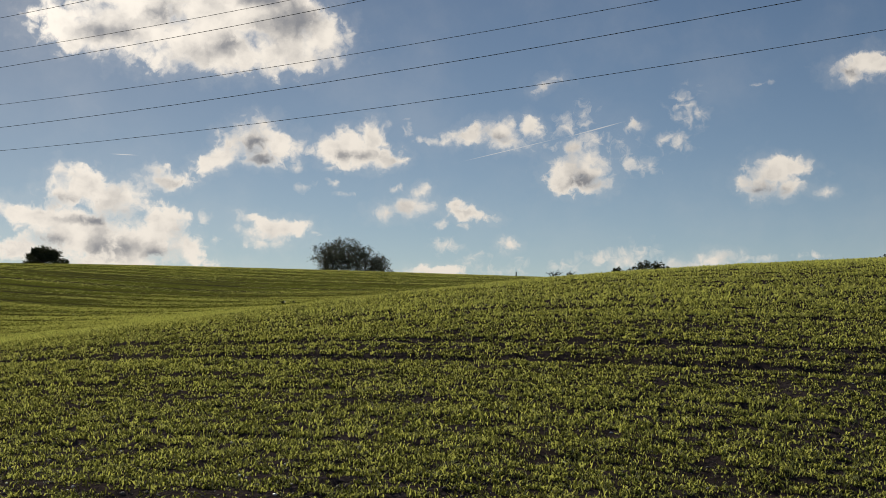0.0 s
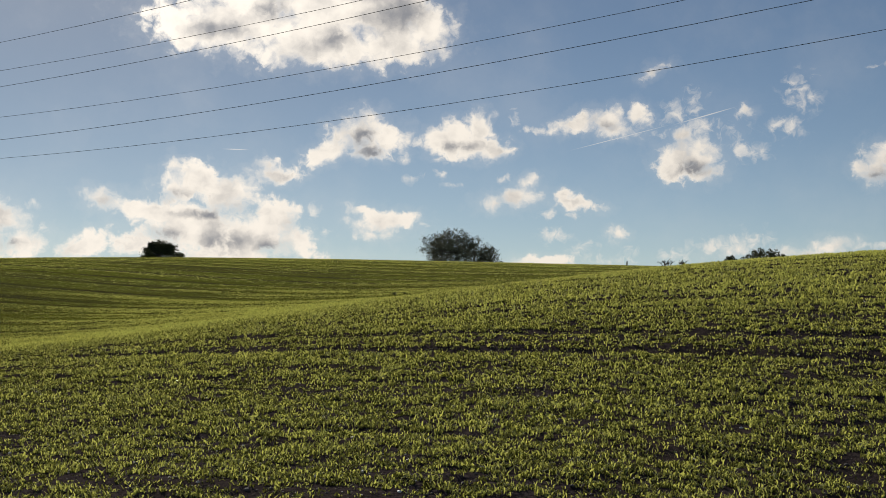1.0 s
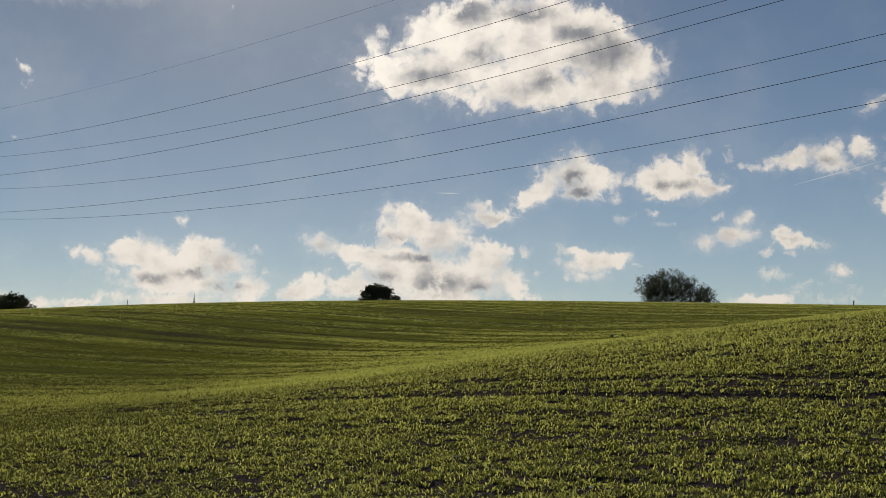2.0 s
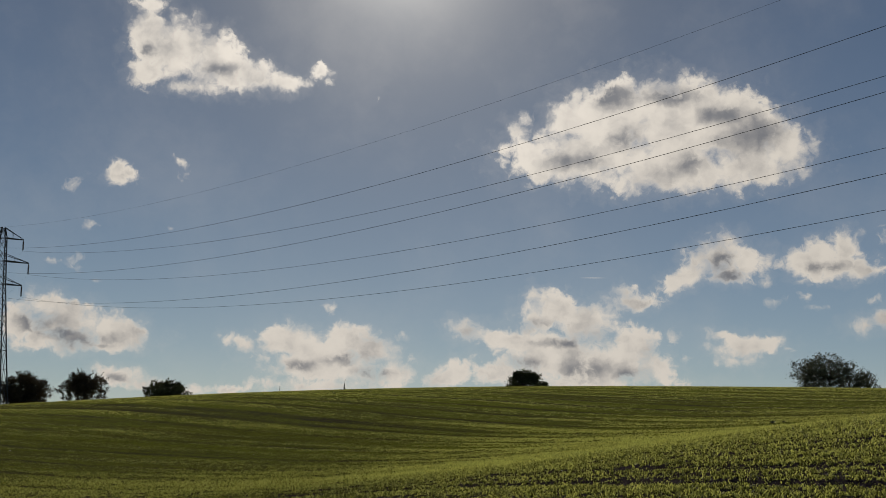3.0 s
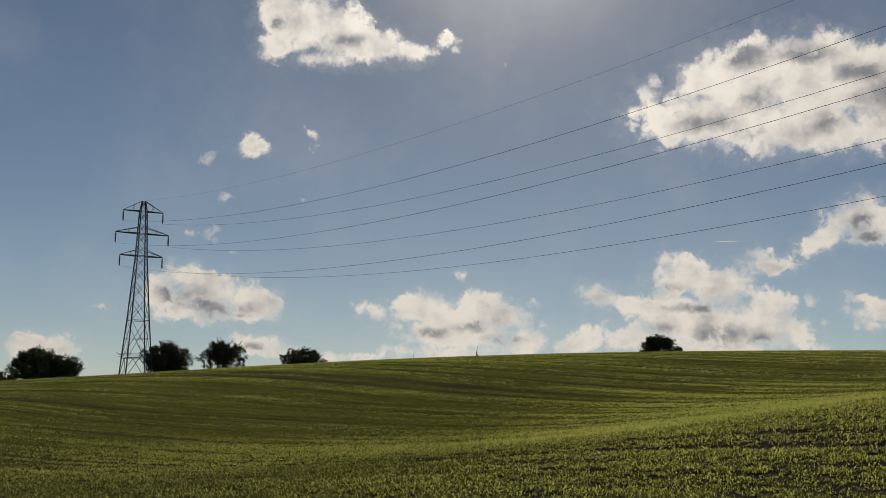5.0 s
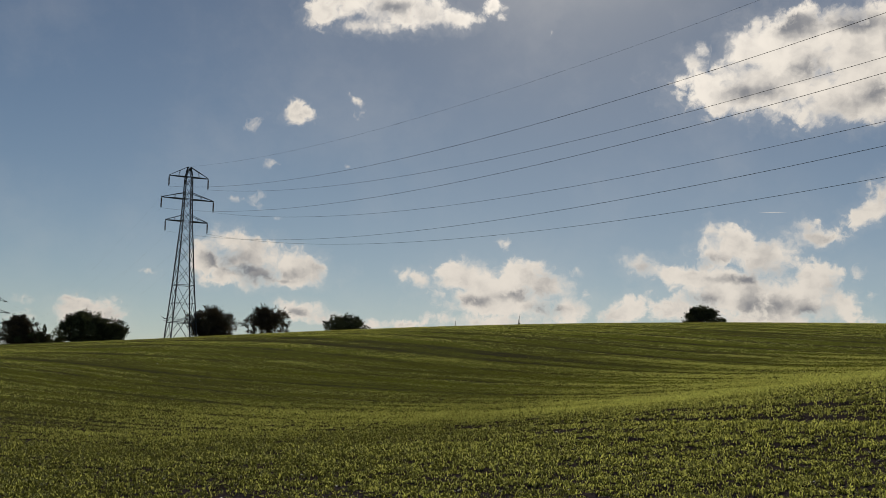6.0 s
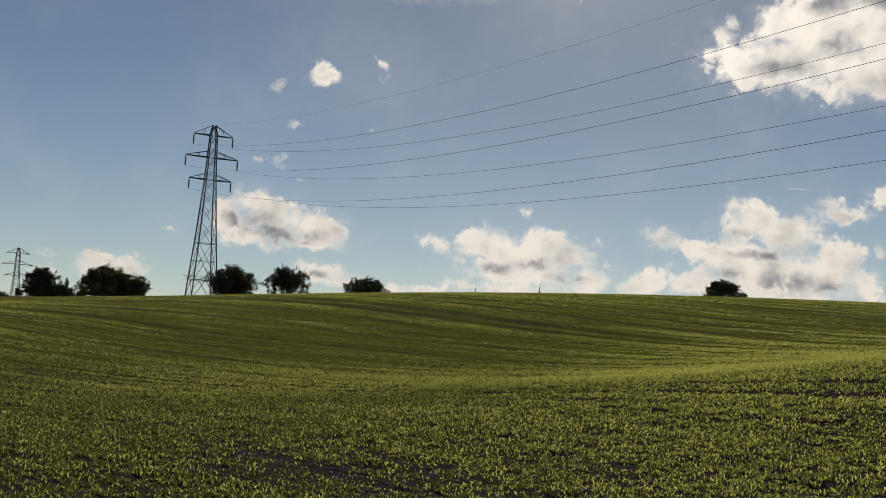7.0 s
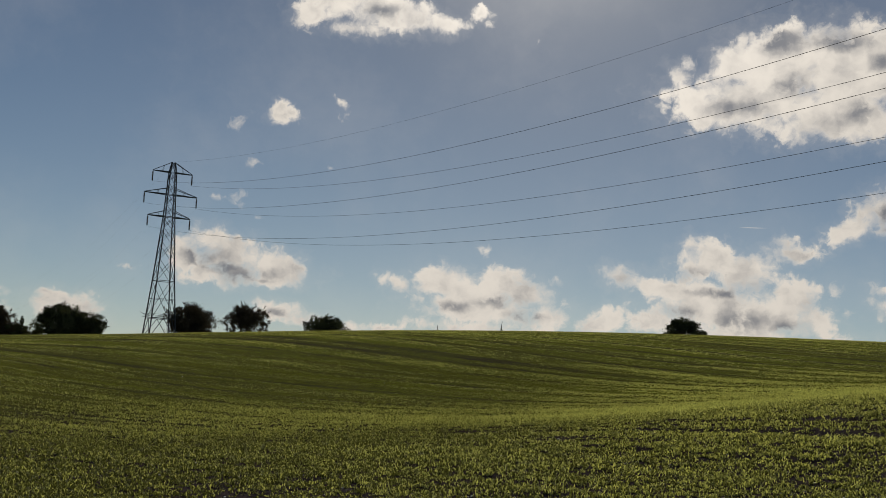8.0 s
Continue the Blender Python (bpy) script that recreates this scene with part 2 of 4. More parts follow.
# some rims are crisp, others melt into the blue
melt = math_node(wt, "MULTIPLY_ADD", smooth(wt, fbm(wt, spot, 0.42, 3.0, 0.5), 0.38, 0.62), 0.55, 0.22)
solid = smooth(wt, ragged, -0.24, melt)
thin = math_node(wt, "MULTIPLY_ADD", math_node(wt, "SUBTRACT", shreds, 0.5), 2.6, math_node(wt, "MULTIPLY", union("faint"), 0.62))
thin = math_node(wt, "MULTIPLY", math_node(wt, "MULTIPLY", smooth(wt, thin, 0.0, 1.1), smooth(wt, union("faint"), -0.7, 0.7)), 0.75)
streak = math_node(wt, "MULTIPLY", smooth(wt, union("trail"), 0.0, 0.8), 0.5)
veil = math_node(wt, "MULTIPLY", smooth(wt, ragged, -0.8, 0.2), 0.11)     # thin vapour round each cloud

# elsewhere in the sky, out to the sides and behind, the same broken cumulus goes on
others = smooth(wt, fbm(wt, way, 2.6, 9.0, 0.6), 0.62, 0.72)
aside = smooth(wt, math_node(wt, "ABSOLUTE", math_node(wt, "SUBTRACT", azimuth, 3.0)), 42.0, 56.0)
higher = smooth(wt, height, 30.0, 42.0)
above_ground = smooth(wt, height, 0.0, 8.0)
others = math_node(wt, "MULTIPLY", math_node(wt, "MULTIPLY", others, math_node(wt, "MAXIMUM", aside, higher)), above_ground)

wash = math_node(wt, "MULTIPLY", smooth(wt, fbm(wt, bent, 0.14, 6.0, 0.6), 0.42, 0.75), 0.085)     # uneven high haze
veil = math_node(wt, "MAXIMUM", veil, wash)
cover = math_node(wt, "MAXIMUM", math_node(wt, "MAXIMUM", solid, thin), math_node(wt, "MAXIMUM", math_node(wt, "MAXIMUM", streak, veil), others))
hollow = smooth(wt, math_node(wt, "MULTIPLY_ADD", math_node(wt, "SUBTRACT", grain, 0.5), 1.0, union("shade")), -0.75, 1.05)
# shading of the billows: lit from above, dull where they are thick, with fine cauliflower grain
fold = fbm(wt, bent, 0.62, 7.0, 0.52)
fold_above = fbm(wt, vec(wt, "ADD", bent, (-0.06, 0.45, 0)).outputs[0], 0.62, 7.0, 0.52)
relief = math_node(wt, "MULTIPLY", math_node(wt, "SUBTRACT", fold_above, fold), 1.7)
dull = math_node(wt, "MULTIPLY", smooth(wt, fold, 0.38, 0.66), 0.50)
murk = math_node(wt, "MULTIPLY", hollow, math_node(wt, "MULTIPLY_ADD", fold, 0.8, 0.42))
grey = math_node(wt, "ADD", math_node(wt, "ADD", dull, relief), math_node(wt, "ADD", murk, math_node(wt, "MULTIPLY_ADD", puff, 0.16, -0.14)))
grey = math_node(wt, "MULTIPLY", smooth(wt, grey, -0.10, 1.20), smooth(wt, ragged, 0.05, 0.65))      # the rims stay bright

sky = WN.new("ShaderNodeTexSky")
sky.sky_type, sky.sun_disc = "NISHITA", False
sky.sun_elevation, sky.sun_rotation = radians(SUN_EL), radians(SUN_AZ)
sky.air_density, sky.dust_density, sky.ozone_density, sky.altitude = 1.0, 0.03, 2.3, 1500
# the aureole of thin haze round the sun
sun_vector = (math.sin(radians(SUN_AZ)) * math.cos(radians(SUN_EL)), math.cos(radians(SUN_AZ)) * math.cos(radians(SUN_EL)), math.sin(radians(SUN_EL)))
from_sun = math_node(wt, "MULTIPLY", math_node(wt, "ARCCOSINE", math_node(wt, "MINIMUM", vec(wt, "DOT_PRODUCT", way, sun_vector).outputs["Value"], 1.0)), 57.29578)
# droplets pass most light straight on, so clouds near the sun are brightest
forward = math_node(wt, "MULTIPLY_ADD", math_node(wt, "EXPONENT", math_node(wt, "MULTIPLY", from_sun, -0.10)), 1.08, 0.89)
cloud_colour = vec(wt, "MULTIPLY", mix(wt, grey, (18.8, 17.3, 15.3, 1), (5.2, 5.3, 5.7, 1)), forward).outputs[0]
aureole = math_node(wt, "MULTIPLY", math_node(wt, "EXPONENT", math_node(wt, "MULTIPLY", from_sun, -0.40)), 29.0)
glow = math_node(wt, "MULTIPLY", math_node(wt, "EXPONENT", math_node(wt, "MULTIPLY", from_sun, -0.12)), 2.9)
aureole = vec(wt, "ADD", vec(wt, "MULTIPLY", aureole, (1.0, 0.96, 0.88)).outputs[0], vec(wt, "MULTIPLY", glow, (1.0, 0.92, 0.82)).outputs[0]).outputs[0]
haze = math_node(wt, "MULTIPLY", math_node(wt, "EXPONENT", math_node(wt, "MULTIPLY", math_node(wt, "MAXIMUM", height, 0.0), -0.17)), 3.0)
# thin high vapour takes the blue out of the sky towards the sun
pale = WN.new("ShaderNodeRGBToBW")
WL.new(sky.outputs[0], pale.inputs[0])
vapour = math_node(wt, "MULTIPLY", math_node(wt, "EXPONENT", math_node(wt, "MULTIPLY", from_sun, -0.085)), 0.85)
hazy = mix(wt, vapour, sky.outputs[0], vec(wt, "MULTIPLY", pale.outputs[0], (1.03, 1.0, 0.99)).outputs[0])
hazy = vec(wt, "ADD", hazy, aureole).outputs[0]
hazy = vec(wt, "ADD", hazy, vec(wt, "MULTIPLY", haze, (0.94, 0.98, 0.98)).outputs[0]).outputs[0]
back = WN.new("ShaderNodeBackground")
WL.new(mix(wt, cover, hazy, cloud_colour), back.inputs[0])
back.inputs[1].default_value = SKY
WL.new(back.outputs[0], WN.new("ShaderNodeOutputWorld").inputs[0])

sun = new("sun", bpy.data.lights.new("sun", "SUN"))
sun.data.energy, sun.data.angle, sun.data.color = 5.0, radians(0.6), (1.0, 0.93, 0.82)
sun_way = Vector((math.sin(radians(SUN_AZ)) * math.cos(radians(SUN_EL)), math.cos(radians(SUN_AZ)) * math.cos(radians(SUN_EL)), math.sin(radians(SUN_EL))))
sun.matrix_world = look(sun_way * 100, (0, 0, 0))

# ---------------------------------------------------------------- materials


def material(name):
    m = bpy.data.materials.new(name)
    m.use_nodes = True
    t = m.node_tree
    return m, t, t.nodes["Principled BSDF"], t.nodes["Material Output"]


def where(tree):
    return tree.nodes.new("ShaderNodeNewGeometry").outputs["Position"]


def attribute(tree, name):
    n = tree.nodes.new("ShaderNodeAttribute")
    n.attribute_name = name
    return n.outputs["Fac"]


def relief_bump(tree, shader, value, strength, distance):
    n = tree.nodes.new("ShaderNodeBump")
    n.inputs["Strength"].default_value, n.inputs["Distance"].default_value = strength, distance
    tree.links.new(value, n.inputs["Height"])
    tree.links.new(n.outputs[0], shader.inputs["Normal"])


def soil_material():
    m, t, p, out = material("soil")
    pos = where(t)
    fine, broad = fbm(t, pos, 22.0, 6.0, 0.65), fbm(t, pos, 0.35, 4.0, 0.6)
    earth = mix(t, smooth(t, fine, 0.3, 0.75), (0.022, 0.017, 0.018, 1), (0.084, 0.068, 0.066, 1))
    earth = mix(t, smooth(t, broad, 0.4, 0.7), earth, (0.046, 0.036, 0.032, 1))
    tuft = fbm(t, pos, 6.0, 5.0, 0.7)
    leaf = mix(t, smooth(t, tuft, 0.3, 0.7), (0.066, 0.078, 0.015, 1), (0.205, 0.222, 0.036, 1))
    leaf = mix(t, smooth(t, broad, 0.35, 0.7), leaf, (0.135, 0.148, 0.027, 1))
    # the rows: wheel tracks and the gaps between drill passes stay bare
    sep = t.nodes.new("ShaderNodeSeparateXYZ")
    t.links.new(pos, sep.inputs[0])
    s = math_node(t, "MULTIPLY", math_node(t, "ADD", sep.outputs[0], sep.outputs[1]), 0.70711)
    q = math_node(t, "MULTIPLY", math_node(t, "SUBTRACT", sep.outputs[0], sep.outputs[1]), 0.70711)
    bend = math_node(t, "MULTIPLY", math_node(t, "MINIMUM", math_node(t, "MAXIMUM", math_node(t, "SUBTRACT", -28.0, q), 0.0), 22.0), 0.35)
    bend = math_node(t, "MULTIPLY_ADD", math_node(t, "MAXIMUM", math_node(t, "SUBTRACT", -50.0, q), 0.0), 0.15, bend)
    bend = math_node(t, "MULTIPLY", bend, math_node(t, "MULTIPLY_ADD", s, -0.05, 2.0, clamp=True))
    s = math_node(t, "MULTIPLY_ADD", math_node(t, "SINE", math_node(t, "MULTIPLY", q, 0.11)), 0.05, math_node(t, "SUBTRACT", s, 0.4))
    bow = math_node(t, "EXPONENT", math_node(t, "MULTIPLY", math_node(t, "POWER", math_node(t, "MULTIPLY_ADD", q, 0.2, 2.04), 2.0), -1.0))
    s = math_node(t, "ADD", math_node(t, "MULTIPLY_ADD", bow, 0.67, s), bend)
    rut = math_node(t, "ABSOLUTE", math_node(t, "WRAP", math_node(t, "SUBTRACT", s, 15.3), 11.0, -11.0))
    rut = smooth(t, math_node(t, "ABSOLUTE", math_node(t, "SUBTRACT", rut, 0.75)), 0.36, 0.10)
    gap = smooth(t, math_node(t, "ABSOLUTE", math_node(t, "WRAP", math_node(t, "SUBTRACT", s, 15.3), 1.6, -1.6)), 0.44, 0.10)
    worn = smooth(t, fbm(t, pos, 0.16, 4.0, 0.65), 0.36, 0.64)
    bare = math_node(t, "MAXIMUM", math_node(t, "MULTIPLY", rut, math_node(t, "MULTIPLY_ADD", worn, 0.45, 0.22)), math_node(t, "MULTIPLY", gap, math_node(t, "MULTIPLY_ADD", worn, 0.5, 0.22)))
    grown = smooth(t, math_node(t, "ADD", attribute(t, "cover"), math_node(t, "MULTIPLY", math_node(t, "SUBTRACT", tuft, 0.5), 0.9)), 0.25, 0.65)
    # some drill passes came up thinner than others
    passes = t.nodes.new("ShaderNodeCombineXYZ")
    t.links.new(s, passes.inputs[0])
    t.links.new(math_node(t, "MULTIPLY", q, 0.045), passes.inputs[1])
    streaks = smooth(t, fbm(t, passes.outputs[0], 0.55, 4.0, 0.65), 0.36, 0.58)
    grown = math_node(t, "MULTIPLY", grown, math_node(t, "MULTIPLY_ADD", streaks, 0.5, 0.5))
    grown = math_node(t, "MULTIPLY", grown, math_node(t, "SUBTRACT", 1.0, bare))
    t.links.new(mix(t, grown, earth, leaf), p.inputs["Base Color"])
    p.inputs["Roughness"].default_value, p.inputs["Specular IOR Level"].default_value = 1.0, 0.0
    relief_bump(t, p, math_node(t, "ADD", fine, math_node(t, "MULTIPLY", tuft, 1.5)), 0.6, 0.05)
    return m


def leafy_material(name, dark, light, glow, through_share, rough=0.5, gloss=0.03):
    """Leaves: a reflecting face and light coming through from behind; each leaf has a tint of its own."""
    m, t, p, out = material(name)
    tint = attribute(t, "tint")
    col = mix(t, tint, dark, light)
    t.links.new(col, p.inputs["Base Color"])
    p.inputs["Roughness"].default_value = rough
    p.inputs["Specular IOR Level"].default_value = gloss
    lit = t.nodes.new("ShaderNodeBsdfTranslucent")
    t.links.new(mix(t, tint, tuple(0.16 * c for c in glow[:3]) + (1,), glow), lit.inputs["Color"])
    blend = t.nodes.new("ShaderNodeMixShader")
    blend.inputs[0].default_value = through_share
    t.links.new(p.outputs[0], blend.inputs[1])
    t.links.new(lit.outputs[0], blend.inputs[2])
    t.links.new(blend.outputs[0], out.inputs["Surface"])
    return m


def plain_material(name, a, b, rough, metal=0.0, scale=8.0, bump=0.3, bump_size=0.01):
    m, t, p, out = material(name)
    pos = where(t)
    n = fbm(t, pos, scale, 6.0, 0.6)
    t.links.new(mix(t, smooth(t, n, 0.3, 0.7), a, b), p.inputs["Base Color"])
    p.inputs["Roughness"].default_value, p.inputs["Metallic"].default_value = rough, metal
    relief_bump(t, p, n, bump, bump_size)
    return m


SOIL = soil_material()
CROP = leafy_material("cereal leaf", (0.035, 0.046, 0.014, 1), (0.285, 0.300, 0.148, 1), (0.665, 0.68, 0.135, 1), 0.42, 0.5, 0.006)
# pale, smooth colour for the lumps that imitate wet glints
GLINT = plain_material("pale glint speck", (0.42, 0.40, 0.37, 1), (0.78, 0.76, 0.72, 1), 0.30, 0.0, 30.0)
CLOD = plain_material("clod", (0.045, 0.037, 0.034, 1), (0.13, 0.108, 0.10, 1), 0.75, 0.0, 24.0, 0.8, 0.03)
BARK = plain_material("bark", (0.035, 0.028, 0.022, 1), (0.085, 0.070, 0.055, 1), 0.9, 0.0, 9.0, 0.8, 0.03)
OAK = leafy_material("tree leaf", (0.042, 0.048, 0.026, 1), (0.13, 0.135, 0.065, 1), (0.11, 0.11, 0.035, 1), 0.15)
RUST = leafy_material("autumn leaf", (0.050, 0.042, 0.030, 1), (0.13, 0.10, 0.062, 1), (0.10, 0.07, 0.03, 1), 0.14)
PALE = leafy_material("willow leaf", (0.036, 0.040, 0.025, 1), (0.115, 0.12, 0.072, 1), (0.10, 0.11, 0.04, 1), 0.16)
STEEL = plain_material("galvanised steel", (0.030, 0.031, 0.034, 1), (0.065, 0.067, 0.070, 1), 0.75, 0.0, 3.0, 0.2)
CABLE = plain_material("weathered aluminium", (0.05, 0.05, 0.05, 1), (0.09, 0.09, 0.095, 1), 0.6, 0.2, 2.0, 0.1)
GLASS = plain_material("brown glazed porcelain", (0.045, 0.030, 0.022, 1), (0.085, 0.055, 0.040, 1), 0.25, 0.0, 6.0, 0.1)
TIMBER = plain_material("grey weathered timber", (0.09, 0.075, 0.06, 1), (0.19, 0.165, 0.135, 1), 0.85, 0.0, 18.0, 0.6)
CONCRETE = plain_material("concrete", (0.26, 0.25, 0.23, 1), (0.38, 0.37, 0.34, 1), 0.85, 0.0, 6.0, 0.4)

# ---------------------------------------------------------------- shared shape helpers


class Shape:
    """Faces gathered for one mesh."""

    def __init__(self):
        self.v, self.f, self.tint = [], [], []

    def bar(self, a, b, w, h=None):
        a, b = Vector(a), Vector(b)
        d = (b - a).normalized()
        s = d.cross(Vector((0, 0, 1)) if abs(d.z) < 0.9 else Vector((1, 0, 0))).normalized()
        u = s.cross(d)
        h = w if h is None else h
        k = len(self.v)
        for p in (a, b):
            for i, j in ((-1, -1), (1, -1), (1, 1), (-1, 1)):
                self.v.append(p + s * (i * w / 2) + u * (j * h / 2))
        self.f += [(k + 3, k + 2, k + 1, k), (k + 4, k + 5, k + 6, k + 7)]
        self.f += [(k + i, k + (i + 1) % 4, k + 4 + (i + 1) % 4, k + 4 + i) for i in range(4)]
        return self

    def tube(self, points, radii, n=7):
        k = len(self.v)
        pts = [Vector(p) for p in points]
        for i, p in enumerate(pts):
            d = (pts[min(i + 1, len(pts) - 1)] - pts[max(i - 1, 0)]).normalized()
            s = d.cross(Vector((0, 0, 1)) if abs(d.z) < 0.9 else Vector((1, 0, 0))).normalized()
            u = s.cross(d)
            for j in range(n):
                a = 2 * math.pi * j / n
                self.v.append(p + (s * math.cos(a) + u * math.sin(a)) * radii[i])
        for i in range(len(pts) - 1):
            for j in range(n):
                self.f.append((k + i * n + j, k + i * n + (j + 1) % n, k + (i + 1) * n + (j + 1) % n, k + (i + 1) * n + j))
        self.f.append(tuple(k + j for j in reversed(range(n))))
        self.f.append(tuple(k + (len(pts) - 1) * n + j for j in range(n)))
        return self

    def mesh(self, name):
        m = bpy.data.meshes.new(name)
        m.from_pydata([tuple(p) for p in self.v], [], self.f)
        if self.tint:
            a = m.attributes.new("tint", "FLOAT", "POINT")
            a.data.foreach_set("value", np.array(self.tint, dtype=np.float32))
        m.update()
        return m


def part(name, shape, mat, parent, label=""):
    ob = new(name, shape.mesh(name))
    ob.data.materials.append(mat)
    ob.parent = parent
    return tagged(ob, label)


def thing(name, m, label, category, group=""):
    ob = new(name)
    ob.empty_display_size = 0.5
    ob.matrix_world = m
    return tagged(ob, label, category, group)


def array_mesh(name, verts, tris, mat, **values):
    """A mesh of triangles out of arrays, with float values on its points."""
    m = bpy.data.meshes.new(name)
    verts, tris = np.asarray(verts, np.float32), np.asarray(tris, np.int32)
    m.vertices.add(len(verts))
    m.vertices.foreach_set("co", verts.ravel())
    m.loops.add(tris.size)
    m.loops.foreach_set("vertex_index", tris.ravel())
    m.polygons.add(len(tris))
    m.polygons.foreach_set("loop_start", np.arange(0, tris.size, 3, dtype=np.int32))
    for key, value in values.items():
        a = m.attributes.new(key, "FLOAT", "POINT")
        a.data.foreach_set("value", np.asarray(value, np.float32))
    m.update(calc_edges=True)
    m.validate()
    ob = new(name, m)
    m.materials.append(mat)
    return ob


# ---------------------------------------------------------------- the lie of the land
# Overlapping swells: rings of rounded hills and hollows that grow with distance.
RINGS = (6, 12, 22, 38, 62, 100, 165, 300, 600)
BEARINGS = (-42, -24, -8, 8, 24, 42)
SWELLS = [
    0.624, -0.373, -0.49, 0.334, 1.139, -1.234, 0.551, -0.158, -0.477, -0.201, 0.87, -1.04, 0.895, -0.798, -1.38,
    0.884, 2.95, -2.393, 0.217, 0.327, -1.124, -2.343, -0.35, 3.917, -3.539, 2.298, 1.873, -0.194, -1.709, -0.703,
    -3.322, 0.672, 0.735, -0.394, -0.446, 1.578, -1.381, 2.08, 2.601, 0.668, -1.468, -1.45, -3.423, -0.145, 3.078,
    4.362, 3.432, 1.745, -3.873, -1.912, 0.219, 1.792, 2.378, 2.16,
    -2.909]
HILLS = [(d * math.sin(radians(a)), d * math.cos(radians(a)), 0.62 * d) for d in RINGS for a in BEARINGS] + [(0, -30, 40)]


def land(x, y):
    x, y = np.asarray(x, float), np.asarray(y, float)
    z = np.zeros_like(x)
    for (hx, hy, s), w in zip(HILLS, SWELLS):
        z = z + w * np.exp(-((x - hx) ** 2 + (y - hy) ** 2) / (2 * s * s))
    return z


def lattice_noise(x, y, seed):
    """Smooth noise from 0 to 1 with cells 1 wide."""
    xi, yi = np.floor(x), np.floor(y)
    fx, fy = x - xi, y - yi
    fx, fy = fx * fx * (3 - 2 * fx), fy * fy * (3 - 2 * fy)

    def h(a, b):
        v = np.sin(a * 127.1 + b * 311.7 + seed * 74.7) * 43758.5453
        return v - np.floor(v)

    low = h(xi, yi) * (1 - fx) + h(xi + 1, yi) * fx
    high = h(xi, yi + 1) * (1 - fx) + h(xi + 1, yi + 1) * fx
    return low * (1 - fy) + high * fy


def cloudy(x, y, size, seed):
    x, y = x / size, y / size
    return (lattice_noise(x, y, seed) * 4 + lattice_noise(x * 2.1, y * 2.1, seed + 1) * 2 + lattice_noise(x * 4.3, y * 4.3, seed + 2)) / 7


# Seed rows run at 45 degrees over the field; s is the way across them.
def across(x, y):
    return (x + y) * math.sqrt(0.5)


def sway(x, y):
    """How far the rows stray from straight: the driver's wandering, and the long bend round the western slope."""
    q = (x - y) * math.sqrt(0.5)
    bend = 0.35 * np.clip(-28 - q, 0, 22) + 0.15 * np.maximum(-50 - q, 0)
    return 0.05 * np.sin(q * 0.11) - 0.4 + 0.67 * np.exp(-((q + 10.2) / 5.0) ** 2) + bend * np.clip((40 - across(x, y)) / 20, 0, 1)


def wheel_ruts(s, wide=0.20):
    """0 away from the tractor's wheel tracks, 1 in them: pairs 1.5 m apart, every 22 m."""
    s = (s - 15.3 + 11.0) % 22.0 - 11.0
    return np.clip(1.35 - np.abs(np.abs(s) - 0.75) / wide, 0, 1) * np.where(s < 0, 1.0, 0.5)


def drill_gaps(s, wide=0.14):
    """The narrow unsown strip between two passes of the drill."""
    s = (s - 15.3 + 1.6) % 3.2 - 1.6
    return np.clip(1.2 - np.abs(s) / wide, 0, 1)


def vigour(x, y):
    """How well the plants have come on, 0 to 1: long streaks along the drill passes, and patches."""
    s, q = across(x, y) + sway(x, y), (x - y) * math.sqrt(0.5)
    far = np.clip((np.hypot(x, y) - 18) / 25, 0, 1)
    broad = cloudy(s, q * 0.035, 1.7, 11)
    fine = cloudy(s, q * 0.08, 0.48, 15)
    patch = cloudy(x, y, 1.3, 17)
    slack = np.exp(-((s - 28.2) / 0.45) ** 2) * np.clip((-38 - q) / 6, 0, 1) + 0.7 * np.exp(-((s - 21.6) / 0.4) ** 2) * np.clip((-36 - q) / 5, 0, 1)    # two badly drilled passes
    return np.clip(0.56 - 0.4 * slack + (broad - 0.5) * (0.40 + 0.75 * far) + (fine - 0.5) * (1.0 + 0.7 * far) + (patch - 0.5) * (0.42 - 0.2 * far), 0, 1)


def growth(x, y):
    """How thick the crop stands, 0 to 1."""
    s = across(x, y) + sway(x, y)
    away = np.hypot(x, y)
    thin = np.clip((18.5 - away - 6.0 * (cloudy(x, y, 5.0, 71) - 0.5)) / 6.5, 0, 1)      # poorly grown towards the headland
    v = vigour(x, y)
    tufts = cloudy(x, y, 0.13, 21)
    poor = np.clip((v - 0.10) * 2.2, 0.34, 0.95) * np.clip((tufts - 0.33) * 5.0, 0.10, 0.92)
    full = np.clip((away - 19) / 14, 0, 1)
    good = np.clip((v - 0.06) * 2.6, 0.30 + 0.3 * full, 1) * np.clip((tufts - 0.28) * 4.5, 0.15 + 0.4 * full, 1)
    patch = good + (poor - good) * thin
    return patch * (1 - 0.97 * wheel_ruts(s) * np.clip(1.35 - away / 60.0, 0.62, 1)) * (1 - 0.65 * drill_gaps(s))


def surface(x, y):
    s = across(x, y)
    wander = sway(x, y)
    near = np.clip(1.3 - np.hypot(x, y) / 90.0, 0, 1)
    rough = (cloudy(x, y, 0.45, 31) - 0.5) * 0.07 + (cloudy(x, y, 0.16, 41) - 0.5) * 0.035
    return land(x, y) - 0.06 * wheel_ruts(s + wander) * np.clip(1.6 - np.hypot(x, y) / 50.0, 0.4, 1) - 0.02 * drill_gaps(s + wander) + rough * near


